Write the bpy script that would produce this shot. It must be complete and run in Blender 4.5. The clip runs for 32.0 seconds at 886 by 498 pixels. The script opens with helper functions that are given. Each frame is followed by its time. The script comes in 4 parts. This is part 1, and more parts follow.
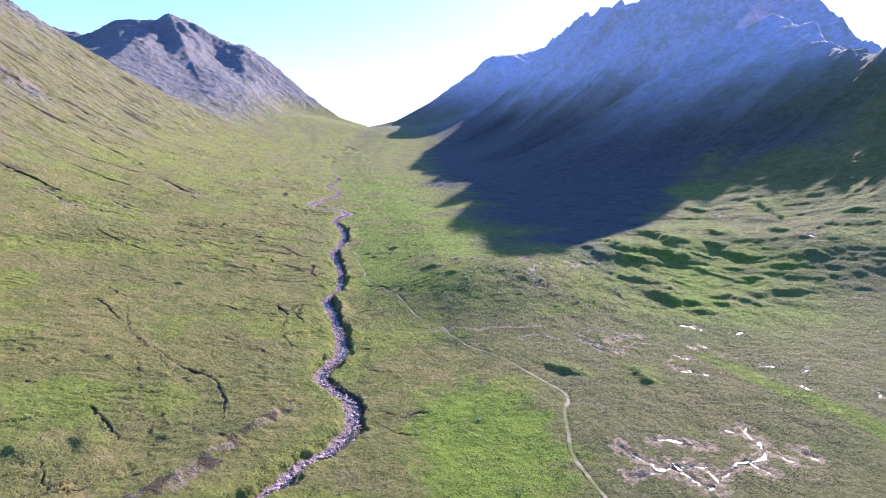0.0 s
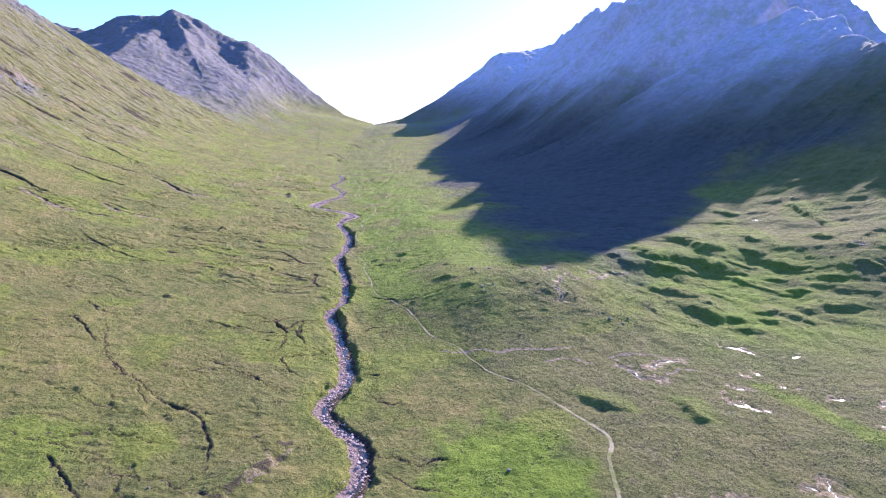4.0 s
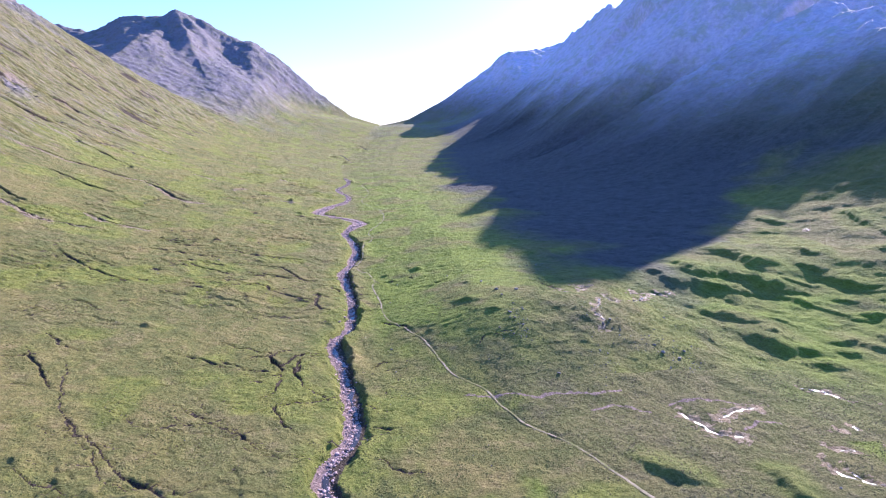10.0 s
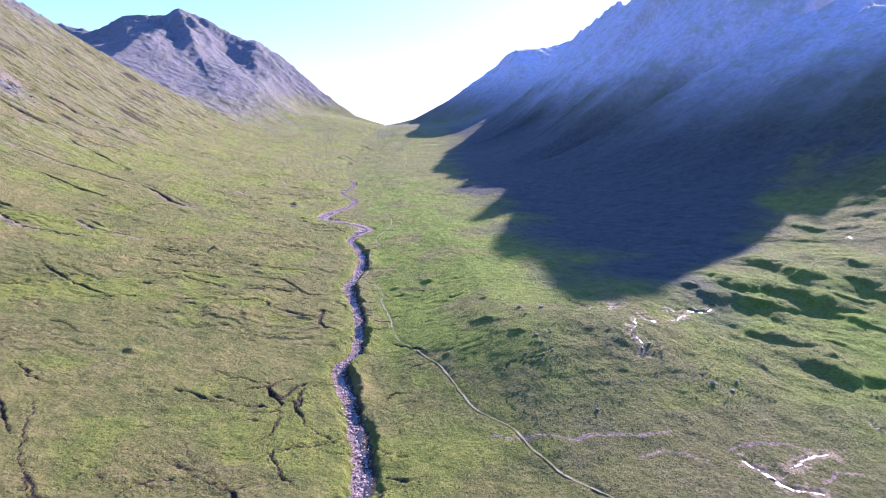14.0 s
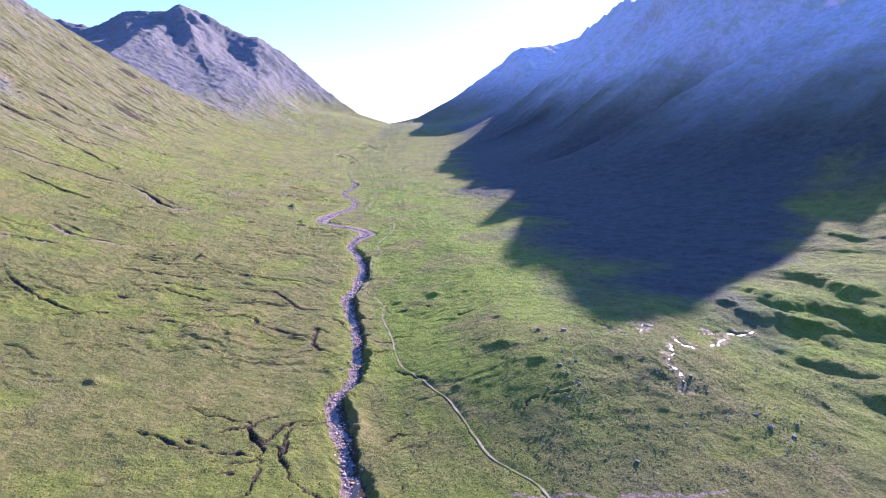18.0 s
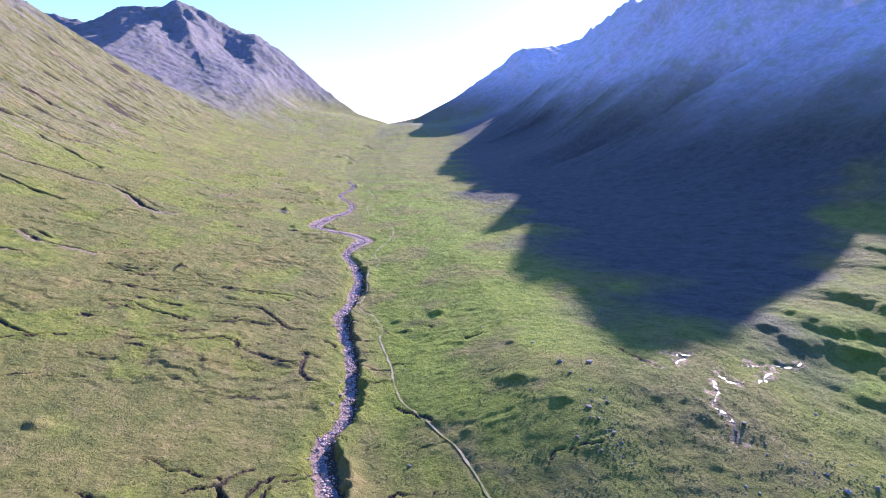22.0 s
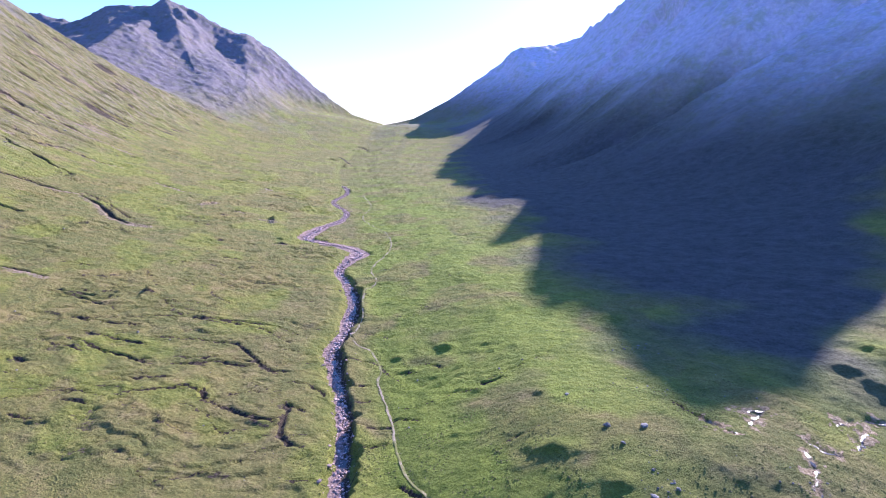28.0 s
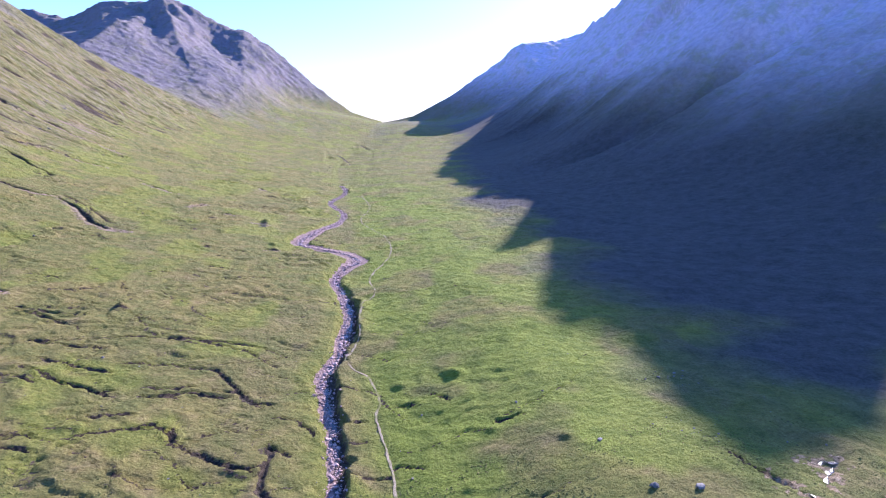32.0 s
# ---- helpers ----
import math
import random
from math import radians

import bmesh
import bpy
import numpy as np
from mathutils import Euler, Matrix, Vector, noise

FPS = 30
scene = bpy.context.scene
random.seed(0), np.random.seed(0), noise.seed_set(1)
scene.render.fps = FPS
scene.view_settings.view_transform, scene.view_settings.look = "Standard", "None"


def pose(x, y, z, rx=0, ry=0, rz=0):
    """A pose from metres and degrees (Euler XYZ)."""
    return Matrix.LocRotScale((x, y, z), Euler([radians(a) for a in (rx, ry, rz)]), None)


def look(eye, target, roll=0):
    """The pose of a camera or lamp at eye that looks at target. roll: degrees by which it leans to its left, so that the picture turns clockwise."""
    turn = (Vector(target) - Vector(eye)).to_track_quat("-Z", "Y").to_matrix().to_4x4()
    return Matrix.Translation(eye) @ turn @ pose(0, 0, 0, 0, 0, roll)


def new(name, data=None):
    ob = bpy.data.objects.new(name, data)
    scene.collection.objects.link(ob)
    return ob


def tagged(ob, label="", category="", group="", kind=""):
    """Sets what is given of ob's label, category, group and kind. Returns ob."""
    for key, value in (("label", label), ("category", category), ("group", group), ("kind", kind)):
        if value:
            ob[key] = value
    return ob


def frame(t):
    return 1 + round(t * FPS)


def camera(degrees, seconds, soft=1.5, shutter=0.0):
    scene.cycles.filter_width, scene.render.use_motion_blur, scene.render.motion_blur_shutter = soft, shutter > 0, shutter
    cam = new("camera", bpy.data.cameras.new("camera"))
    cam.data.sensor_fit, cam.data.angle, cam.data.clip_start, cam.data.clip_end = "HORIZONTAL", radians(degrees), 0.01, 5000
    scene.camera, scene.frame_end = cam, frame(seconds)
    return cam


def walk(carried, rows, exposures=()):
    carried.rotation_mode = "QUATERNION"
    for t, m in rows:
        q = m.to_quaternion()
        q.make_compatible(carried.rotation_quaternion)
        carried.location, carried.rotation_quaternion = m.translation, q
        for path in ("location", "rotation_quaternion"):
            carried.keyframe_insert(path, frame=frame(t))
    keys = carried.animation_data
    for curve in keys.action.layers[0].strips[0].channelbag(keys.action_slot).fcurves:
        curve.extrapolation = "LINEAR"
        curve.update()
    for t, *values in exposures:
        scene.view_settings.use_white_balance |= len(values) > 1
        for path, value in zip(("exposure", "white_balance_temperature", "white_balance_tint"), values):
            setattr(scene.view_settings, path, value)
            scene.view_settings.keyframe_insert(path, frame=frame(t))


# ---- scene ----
cam = camera(75.4, 32.0, soft=1.1)
PATH = [
    (0.0, (6.53, -3.64, 118.41), (21.26, 93.55, 100.00), 4.11),
    (0.5, (6.43, 1.42, 118.41), (21.02, 98.61, 99.94), 4.17),
    (1.0, (6.22, 6.44, 118.39), (20.71, 103.63, 99.87), 4.19),
    (1.5, (5.96, 11.40, 118.36), (20.36, 108.60, 99.81), 4.20),
    (2.0, (5.71, 16.30, 118.33), (20.03, 113.51, 99.74), 4.20),
    (2.5, (5.51, 21.19, 118.29), (19.72, 118.40, 99.64), 4.20),
    (3.0, (5.31, 26.05, 118.24), (19.43, 123.27, 99.54), 4.20),
    (3.5, (5.12, 30.87, 118.19), (19.14, 128.10, 99.45), 4.20),
    (4.5, (4.69, 40.27, 118.18), (18.54, 137.50, 99.36), 4.20),
    (5.5, (4.27, 49.11, 118.15), (17.94, 146.37, 99.32), 4.16),
    (6.0, (4.09, 53.44, 118.10), (17.67, 150.71, 99.26), 4.14),
    (6.5, (3.94, 57.70, 118.05), (17.42, 154.98, 99.22), 4.10),
    (7.0, (3.83, 61.89, 118.05), (17.21, 159.19, 99.22), 4.07),
    (7.5, (3.76, 66.08, 118.11), (17.04, 163.39, 99.28), 4.03),
    (8.0, (3.72, 70.32, 118.18), (16.91, 167.64, 99.36), 4.00),
    (8.5, (3.67, 74.61, 118.23), (16.77, 171.95, 99.43), 3.97),
    (9.0, (3.57, 78.94, 118.27), (16.59, 176.29, 99.50), 3.95),
    (9.5, (3.39, 83.28, 118.34), (16.34, 180.65, 99.58), 3.93),
    (10.0, (3.13, 87.60, 118.46), (16.01, 184.98, 99.70), 3.93),
    (10.5, (2.80, 91.92, 118.62), (15.59, 189.30, 99.84), 3.92),
    (11.0, (2.42, 96.23, 118.77), (15.11, 193.62, 99.96), 3.91),
    (11.5, (2.00, 100.55, 118.89), (14.58, 197.95, 100.05), 3.90),
    (12.0, (1.57, 104.85, 118.97), (14.04, 202.26, 100.12), 3.90),
    (12.5, (1.14, 109.15, 119.04), (13.51, 206.57, 100.18), 3.89),
    (13.0, (0.74, 113.49, 119.10), (13.02, 210.92, 100.24), 3.88),
    (13.5, (0.40, 117.94, 119.16), (12.60, 215.38, 100.30), 3.86),
    (14.0, (0.16, 122.49, 119.22), (12.28, 219.95, 100.36), 3.84),
    (14.5, (0.02, 127.11, 119.28), (12.08, 224.57, 100.41), 3.84),
    (15.5, (0.19, 136.45, 119.48), (12.09, 233.91, 100.53), 3.84),
    (16.5, (0.69, 145.85, 119.61), (12.43, 243.31, 100.55), 3.88),
    (17.0, (0.91, 150.61, 119.61), (12.58, 248.08, 100.52), 3.92),
    (17.5, (1.11, 155.43, 119.58), (12.75, 252.90, 100.47), 3.97),
    (18.0, (1.29, 160.34, 119.53), (12.91, 257.80, 100.40), 4.03),
    (18.5, (1.38, 165.34, 119.43), (13.01, 262.80, 100.30), 4.11),
    (19.0, (1.38, 170.39, 119.28), (13.04, 267.86, 100.16), 4.22),
    (19.5, (1.34, 175.43, 119.08), (13.03, 272.89, 100.00), 4.34),
    (20.0, (1.27, 180.35, 118.90), (13.01, 277.82, 99.87), 4.47),
    (20.5, (1.19, 185.08, 118.80), (12.99, 282.55, 99.81), 4.58),
    (21.0, (1.10, 189.60, 118.83), (12.97, 287.07, 99.86), 4.65),
    (21.5, (0.99, 193.99, 118.94), (12.95, 291.45, 100.00), 4.68),
    (22.0, (0.87, 198.36, 119.07), (12.92, 295.81, 100.14), 4.68),
    (22.5, (0.74, 202.74, 119.15), (12.88, 300.19, 100.25), 4.67),
    (23.0, (0.62, 207.14, 119.21), (12.84, 304.58, 100.34), 4.66),
    (23.5, (0.52, 211.50, 119.30), (12.81, 308.94, 100.46), 4.64),
    (24.0, (0.43, 215.79, 119.49), (12.78, 313.22, 100.65), 4.62),
    (24.5, (0.36, 220.02, 119.77), (12.73, 317.44, 100.92), 4.58),
    (25.0, (0.28, 224.25, 120.03), (12.68, 321.67, 101.17), 4.54),
    (25.5, (0.20, 228.53, 120.22), (12.63, 325.95, 101.37), 4.50),
    (26.5, (0.01, 237.31, 120.28), (12.55, 334.72, 101.47), 4.49),
    (27.5, (0.15, 246.33, 120.08), (12.81, 343.74, 101.33), 4.44),
    (28.0, (0.32, 250.83, 120.04), (13.01, 348.23, 101.28), 4.40),
    (28.5, (0.51, 255.31, 119.99), (13.24, 352.71, 101.22), 4.36),
    (29.0, (0.68, 259.79, 119.94), (13.46, 357.17, 101.15), 4.34),
    (29.5, (0.79, 264.22, 119.90), (13.62, 361.60, 101.08), 4.34),
    (30.0, (0.86, 268.63, 119.89), (13.74, 365.98, 101.02), 4.34),
    (30.5, (0.94, 273.00, 119.91), (13.84, 370.34, 100.97), 4.33),
    (31.0, (1.05, 277.34, 119.93), (13.94, 374.67, 100.91), 4.31),
    (31.5, (1.18, 281.65, 119.95), (14.02, 378.97, 100.85), 4.28),
    (32.0, (1.29, 285.93, 119.94), (14.02, 383.24, 100.78), 4.27),
]
walk(cam, [(t, look(eye, target, roll)) for t, eye, target, roll in PATH], [(0.0, 1.52, 5020, 31), (9.0, 1.56, 4980, 35), (17.0, 1.60, 4940, 38), (32.0, 1.56, 4940, 37)])

# ---- daylight ----
SUN_TURN, SUN_UP = 38.5, 27.2
world = bpy.data.worlds.new("sky")
world.use_nodes = True
scene.world = world
sky = world.node_tree.nodes.new("ShaderNodeTexSky")
sky.sky_type, sky.sun_disc = "NISHITA", False
sky.sun_elevation, sky.sun_rotation = radians(SUN_UP), radians(SUN_TURN)
sky.altitude, sky.dust_density, sky.air_density = 300, 1.0, 1.8
sky.ozone_density = 10.0
back = world.node_tree.nodes["Background"]
back.inputs["Strength"].default_value = 0.108
world.node_tree.links.new(sky.outputs["Color"], back.inputs["Color"])
sun = new("sun", bpy.data.lights.new("sun", "SUN"))
sun.data.energy, sun.data.angle, sun.data.color = 5.0, radians(0.53), (1.0, 0.85, 0.57)
a, e = radians(SUN_TURN), radians(SUN_UP)
sun.matrix_world = look((900, 1100, 800), (900 - math.sin(a) * math.cos(e), 1100 - math.cos(a) * math.cos(e), 800 - math.sin(e)))


# ---- materials ----
def node(tree, kind, **values):
    n = tree.nodes.new(kind)
    for key, value in values.items():
        if key in n.inputs:
            n.inputs[key].default_value = value
        else:
            setattr(n, key, value)
    return n


def material(name, rough=0.9, specular=0.15):
    m = bpy.data.materials.new(name)
    m.use_nodes = True
    shader = m.node_tree.nodes["Principled BSDF"]
    shader.inputs["Roughness"].default_value = rough
    shader.inputs["Specular IOR Level"].default_value = specular
    return m, m.node_tree, shader


def noise_at(tree, scale, detail=4.0, rough=0.55, stretch=None, kind="ShaderNodeTexNoise"):
    place = node(tree, "ShaderNodeNewGeometry").outputs["Position"]
    if stretch:
        mp = node(tree, "ShaderNodeMapping")
        mp.inputs["Scale"].default_value = stretch
        tree.links.new(place, mp.inputs["Vector"])
        place = mp.outputs["Vector"]
    n = tree.nodes.new(kind)
    n.inputs["Scale"].default_value = scale
    if kind == "ShaderNodeTexNoise":
        n.inputs["Detail"].default_value, n.inputs["Roughness"].default_value = detail, rough
    tree.links.new(place, n.inputs["Vector"])
    return n.outputs[0]


def ramp(tree, value, *stops):
    r = tree.nodes.new("ShaderNodeValToRGB")
    el = r.color_ramp.elements
    while len(el) < len(stops):
        el.new(0.5)
    for e, (at, c) in zip(el, stops):
        e.position = at
        e.color = (c, c, c, 1) if isinstance(c, (int, float)) else (*c, 1)
    tree.links.new(value, r.inputs["Fac"])
    return r.outputs["Color"]


def mixed(tree, factor, a, b, how="MIX"):
    n = tree.nodes.new("ShaderNodeMix")
    n.data_type, n.blend_type = "RGBA", how
    for socket, value in ((n.inputs[0], factor), (n.inputs[6], a), (n.inputs[7], b)):
        if hasattr(value, "is_linked"):
            tree.links.new(value, socket)
        elif isinstance(value, (int, float)):
            socket.default_value = value
        else:
            socket.default_value = (*value, 1)
    return n.outputs[2]


def maths(tree, how, a, b):
    n = tree.nodes.new("ShaderNodeMath")
    n.operation = how
    for socket, value in zip(n.inputs, (a, b)):
        if hasattr(value, "is_linked"):
            tree.links.new(value, socket)
        else:
            socket.default_value = value
    return n.outputs[0]


def bumped(tree, shader, height, distance, strength=1.0):
    b = node(tree, "ShaderNodeBump")
    b.inputs["Strength"].default_value, b.inputs["Distance"].default_value = strength, distance
    tree.links.new(height, b.inputs["Height"])
    tree.links.new(b.outputs["Normal"], shader.inputs["Normal"])


def moor_material():
    """Hill grass, heather, moss, peat, gravel and rock, mixed by what the ground carries, with the long hill's shade
    and haze painted in.
    """
    m, t, shader = material("moor", 0.95, 0.1)
    shader.inputs["Sheen Weight"].default_value = 0.06
    shader.inputs["Sheen Roughness"].default_value = 0.45
    shader.inputs["Sheen Tint"].default_value = (0.90, 0.92, 0.45, 1)

    def has(name):
        a = t.nodes.new("ShaderNodeAttribute")
        a.attribute_name = name
        return a.outputs["Fac"]
    broad, mid = noise_at(t, 0.021, 5, 0.6), noise_at(t, 0.11, 5, 0.65)
    fine = noise_at(t, 0.75, 6, 0.7)
    tuft = noise_at(t, 2.6, 4, 0.65)
    grass = ramp(t, broad, (0.34, (0.118, 0.133, 0.030)), (0.5, (0.168, 0.164, 0.040)), (0.66, (0.256, 0.200, 0.065)))
    straw = ramp(t, mid, (0.35, (0.097, 0.103, 0.028)), (0.52, (0.183, 0.157, 0.044)), (0.68, (0.284, 0.205, 0.090)))
    grass = mixed(t, 0.55, grass, straw)
    heather = ramp(t, fine, (0.35, (0.082, 0.074, 0.032)), (0.5, (0.138, 0.121, 0.052)), (0.66, (0.195, 0.162, 0.080)))
    moss = ramp(t, mid, (0.36, (0.135, 0.160, 0.022)), (0.62, (0.225, 0.232, 0.036)))
    colour = mixed(t, maths(t, "MULTIPLY", has("brown"), ramp(t, mid, (0.36, 0.12), (0.6, 0.85))), grass, heather)
    colour = mixed(t, has("lush"), colour, moss)
    colour = mixed(t, has("lime"), colour, ramp(t, mid, (0.36, (0.134, 0.182, 0.016)), (0.62, (0.202, 0.256, 0.025))))
    colour = mixed(t, 1.0, colour, ramp(t, fine, (0.3, 0.66), (0.5, 1.0), (0.72, 1.28)), "MULTIPLY")
    colour = mixed(t, 0.5, colour, ramp(t, tuft, (0.34, 0.36), (0.5, 0.84), (0.66, 1.24)), "MULTIPLY")
    stone = ramp(t, noise_at(t, 0.10, 7, 0.7), (0.35, (0.155, 0.132, 0.146)), (0.5, (0.188, 0.162, 0.176)), (0.68, (0.228, 0.196, 0.208)))
    stone = mixed(t, ramp(t, noise_at(t, 0.035, 6, 0.7), (0.47, 0.0), (0.62, 0.6)), stone, (0.13, 0.13, 0.075))
    lines = noise_at(t, 1.0, 5, 0.65, (0.018, 0.17, 0.018))
    streaks = noise_at(t, 1.0, 4, 0.7, (0.055, 0.55, 0.055))
    bare = mixed(t, ramp(t, mid, (0.4, 0.25), (0.62, 0.8)), colour, (0.245, 0.200, 0.165))
    colour = mixed(t, maths(t, "MULTIPLY", has("slope"), ramp(t, lines, (0.45, 0.0), (0.62, 0.85))), colour, bare)
    colour = mixed(t, has("slope"), colour, mixed(t, 1.0, colour, ramp(t, lines, (0.30, 0.45), (0.45, 1.0)), "MULTIPLY"))
    colour = mixed(t, has("slope"), colour, mixed(t, 1.0, colour, ramp(t, streaks, (0.36, 0.62), (0.5, 1.0), (0.66, 1.22)), "MULTIPLY"))
    # dull dark tone that puts the long hill's shade into the ground colour
    shade_tone = ramp(t, mid, (0.35, (0.058, 0.052, 0.055)), (0.65, (0.090, 0.080, 0.084)))
    shade_tone = mixed(t, 1.0, shade_tone, ramp(t, fine, (0.3, 0.6), (0.5, 1.0), (0.72, 1.4)), "MULTIPLY")
    colour = mixed(t, has("dark"), colour, shade_tone)
    # rock colour lifted where pale is set, as painted haze
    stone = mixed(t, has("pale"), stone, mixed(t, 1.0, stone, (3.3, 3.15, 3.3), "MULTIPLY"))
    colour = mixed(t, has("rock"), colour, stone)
    pebble = ramp(t, noise_at(t, 1.4, 5, 0.75), (0.34, (0.13, 0.085, 0.074)), (0.5, (0.28, 0.188, 0.16)), (0.68, (0.48, 0.345, 0.295)))
    bits = ramp(t, maths(t, "ADD", has("gravel"), maths(t, "MULTIPLY", maths(t, "SUBTRACT", fine, 0.5), 1.1)), (0.42, 0.0), (0.62, 1.0))
    colour = mixed(t, bits, colour, pebble)
    earth = ramp(t, fine, (0.32, (0.022, 0.016, 0.012)), (0.5, (0.050, 0.035, 0.027)), (0.7, (0.13, 0.092, 0.07)))
    spots = ramp(t, maths(t, "ADD", has("peat"), maths(t, "MULTIPLY", maths(t, "SUBTRACT", fine, 0.5), 1.3)), (0.40, 0.0), (0.60, 1.0))
    colour = mixed(t, spots, colour, earth)
    mud = ramp(t, fine, (0.35, (0.125, 0.086, 0.046)), (0.52, (0.30, 0.215, 0.120)), (0.68, (0.47, 0.36, 0.225)))
    colour = mixed(t, maths(t, "MULTIPLY", has("wet"), spots), colour, mud)
    t.links.new(colour, shader.inputs["Base Color"])
    gloss = ramp(t, maths(t, "MULTIPLY", has("wet"), ramp(t, noise_at(t, 0.5, 4), (0.45, 0.0), (0.62, 1.0))), (0.3, 0.95), (0.9, 0.6))
    t.links.new(gloss, shader.inputs["Roughness"])
    height = maths(t, "ADD", maths(t, "MULTIPLY", fine, 1.0), maths(t, "MULTIPLY", tuft, 0.45))
    height = maths(t, "ADD", height, maths(t, "MULTIPLY", noise_at(t, 0.24, 3, 0.5), 1.5))
    bumped(t, shader, height, 1.5, 1.0)
    return m


def stone_material(name, low, high, rough=0.85):
    m, t, shader = material(name, rough, 0.25)
    n = noise_at(t, 3.0, 6, 0.7)
    base = ramp(t, n, (0.3, low), (0.7, high))
    who = node(t, "ShaderNodeObjectInfo").outputs["Random"]
    isle = node(t, "ShaderNodeNewGeometry").outputs["Random Per Island"]
    base = mixed(t, 1.0, base, ramp(t, maths(t, "FRACT", maths(t, "ADD", who, isle), 0), (0.0, 0.55), (1.0, 1.35)), "MULTIPLY")
    t.links.new(base, shader.inputs["Base Color"])
    bumped(t, shader, n, 0.15)
    return m


def water_material():
    m, t, shader = material("water", 0.08, 0.5)
    shader.inputs["Base Color"].default_value = (0.035, 0.030, 0.026, 1)
    shader.inputs["IOR"].default_value = 1.33
    n = noise_at(t, 1.6, 4, 0.6)
    t.links.new(ramp(t, noise_at(t, 0.35, 3), (0.4, 0.16), (0.65, 0.34)), shader.inputs["Roughness"])
    bumped(t, shader, n, 0.12, 0.6)
    return m


def gravel_material():
    m, t, shader = material("path_gravel", 0.95, 0.1)
    base = ramp(t, noise_at(t, 2.2, 6, 0.75), (0.32, (0.15, 0.118, 0.070)), (0.5, (0.29, 0.235, 0.145)), (0.7, (0.44, 0.37, 0.245)))
    base = mixed(t, ramp(t, noise_at(t, 0.16, 4), (0.42, 0.0), (0.56, 0.9)), base, (0.15, 0.15, 0.04))
    t.links.new(base, shader.inputs["Base Color"])
    bumped(t, shader, noise_at(t, 3.0, 5, 0.7), 0.12)
    return m


MOOR, WATER, GRAVEL = moor_material(), water_material(), gravel_material()
STONE = stone_material("river_stone", (0.25, 0.155, 0.132), (0.62, 0.44, 0.38))
CRAG = stone_material("boulder_rock", (0.10, 0.09, 0.08), (0.25, 0.225, 0.20))

# ---- the lie of the land ----
def hash01(ix, iy, seed):
    h = (ix.astype(np.int64) * 374761393 + iy.astype(np.int64) * 668265263 + seed * 974711) & 0xFFFFFFFF
    h = ((h ^ (h >> 13)) * 1274126177) & 0xFFFFFFFF
    return ((h ^ (h >> 16)) & 0xFFFF) / 65535.0


def vnoise(x, y, seed):
    """Smooth lattice noise, -1 to 1."""
    fx, fy = np.floor(x), np.floor(y)
    u, v = x - fx, y - fy
    u, v = u * u * u * (u * (u * 6 - 15) + 10), v * v * v * (v * (v * 6 - 15) + 10)
    a, b = hash01(fx, fy, seed), hash01(fx + 1, fy, seed)
    c, d = hash01(fx, fy + 1, seed), hash01(fx + 1, fy + 1, seed)
    return 2 * (a + (b - a) * u + (c - a) * v + (a - b - c + d) * u * v) - 1


def fbm(x, y, seed, octaves=4, gain=0.5):
    total, amp = 0.0, 1.0
    for k in range(octaves):
        total = total + amp * vnoise(x * 2.03 ** k + 17.3 * k, y * 2.03 ** k - 9.1 * k, seed + k)
        amp *= gain
    return total


def ridged(x, y, seed, octaves=4):
    total, amp = 0.0, 1.0
    for k in range(octaves):
        total = total + amp * (1 - 2 * np.abs(vnoise(x * 2.1 ** k + 5.7 * k, y * 2.1 ** k, seed + k)))
        amp *= 0.5
    return total


def step(a, b, x):
    u = np.clip((x - a) / (b - a), 0, 1)
    return u * u * (3 - 2 * u)


def softplus(x, w):
    u = np.clip(x / w, -30, 30)
    return np.where(x / w > 30, x, w * np.log1p(np.exp(u)))


def smin(a, b, w):
    return a - softplus(a - b, w)


def smax(a, b, w):
    return b + softplus(a - b, w)


def lane(points):
    """A spline through (along, value) pairs; straight past the ends."""
    p = np.array(points, float)
    xs, ys = p[:, 0], p[:, 1]
    m = np.gradient(ys, xs)

    def at(x):
        x = np.asarray(x, float)
        i = np.clip(np.searchsorted(xs, x) - 1, 0, len(xs) - 2)
        h = xs[i + 1] - xs[i]
        u = np.clip((x - xs[i]) / h, 0, 1)
        z = ((1 + 2 * u) * (1 - u) ** 2 * ys[i] + u * (1 - u) ** 2 * h * m[i]
             + u * u * (3 - 2 * u) * ys[i + 1] + u * u * (u - 1) * h * m[i + 1])
        return z + np.where(x < xs[0], (x - xs[0]) * m[0], 0) + np.where(x > xs[-1], (x - xs[-1]) * m[-1], 0)
    return at


# height of the stream along the glen, and the line of the glen's lowest ground
floor_z = lane([(-600, -8), (0, -5), (250, 0), (420, 4.6), (530, 9.5), (750, 19), (1150, 30), (1685, 52), (2100, 95), (2500, 153), (2800, 150), (3400, 60)])
floor_x = lane([(-600, -60), (150, -15), (250, 2), (420, -7), (530, -13), (750, -20), (1150, -50), (1685, -75), (2200, -20), (2600, 20), (3400, 60)])
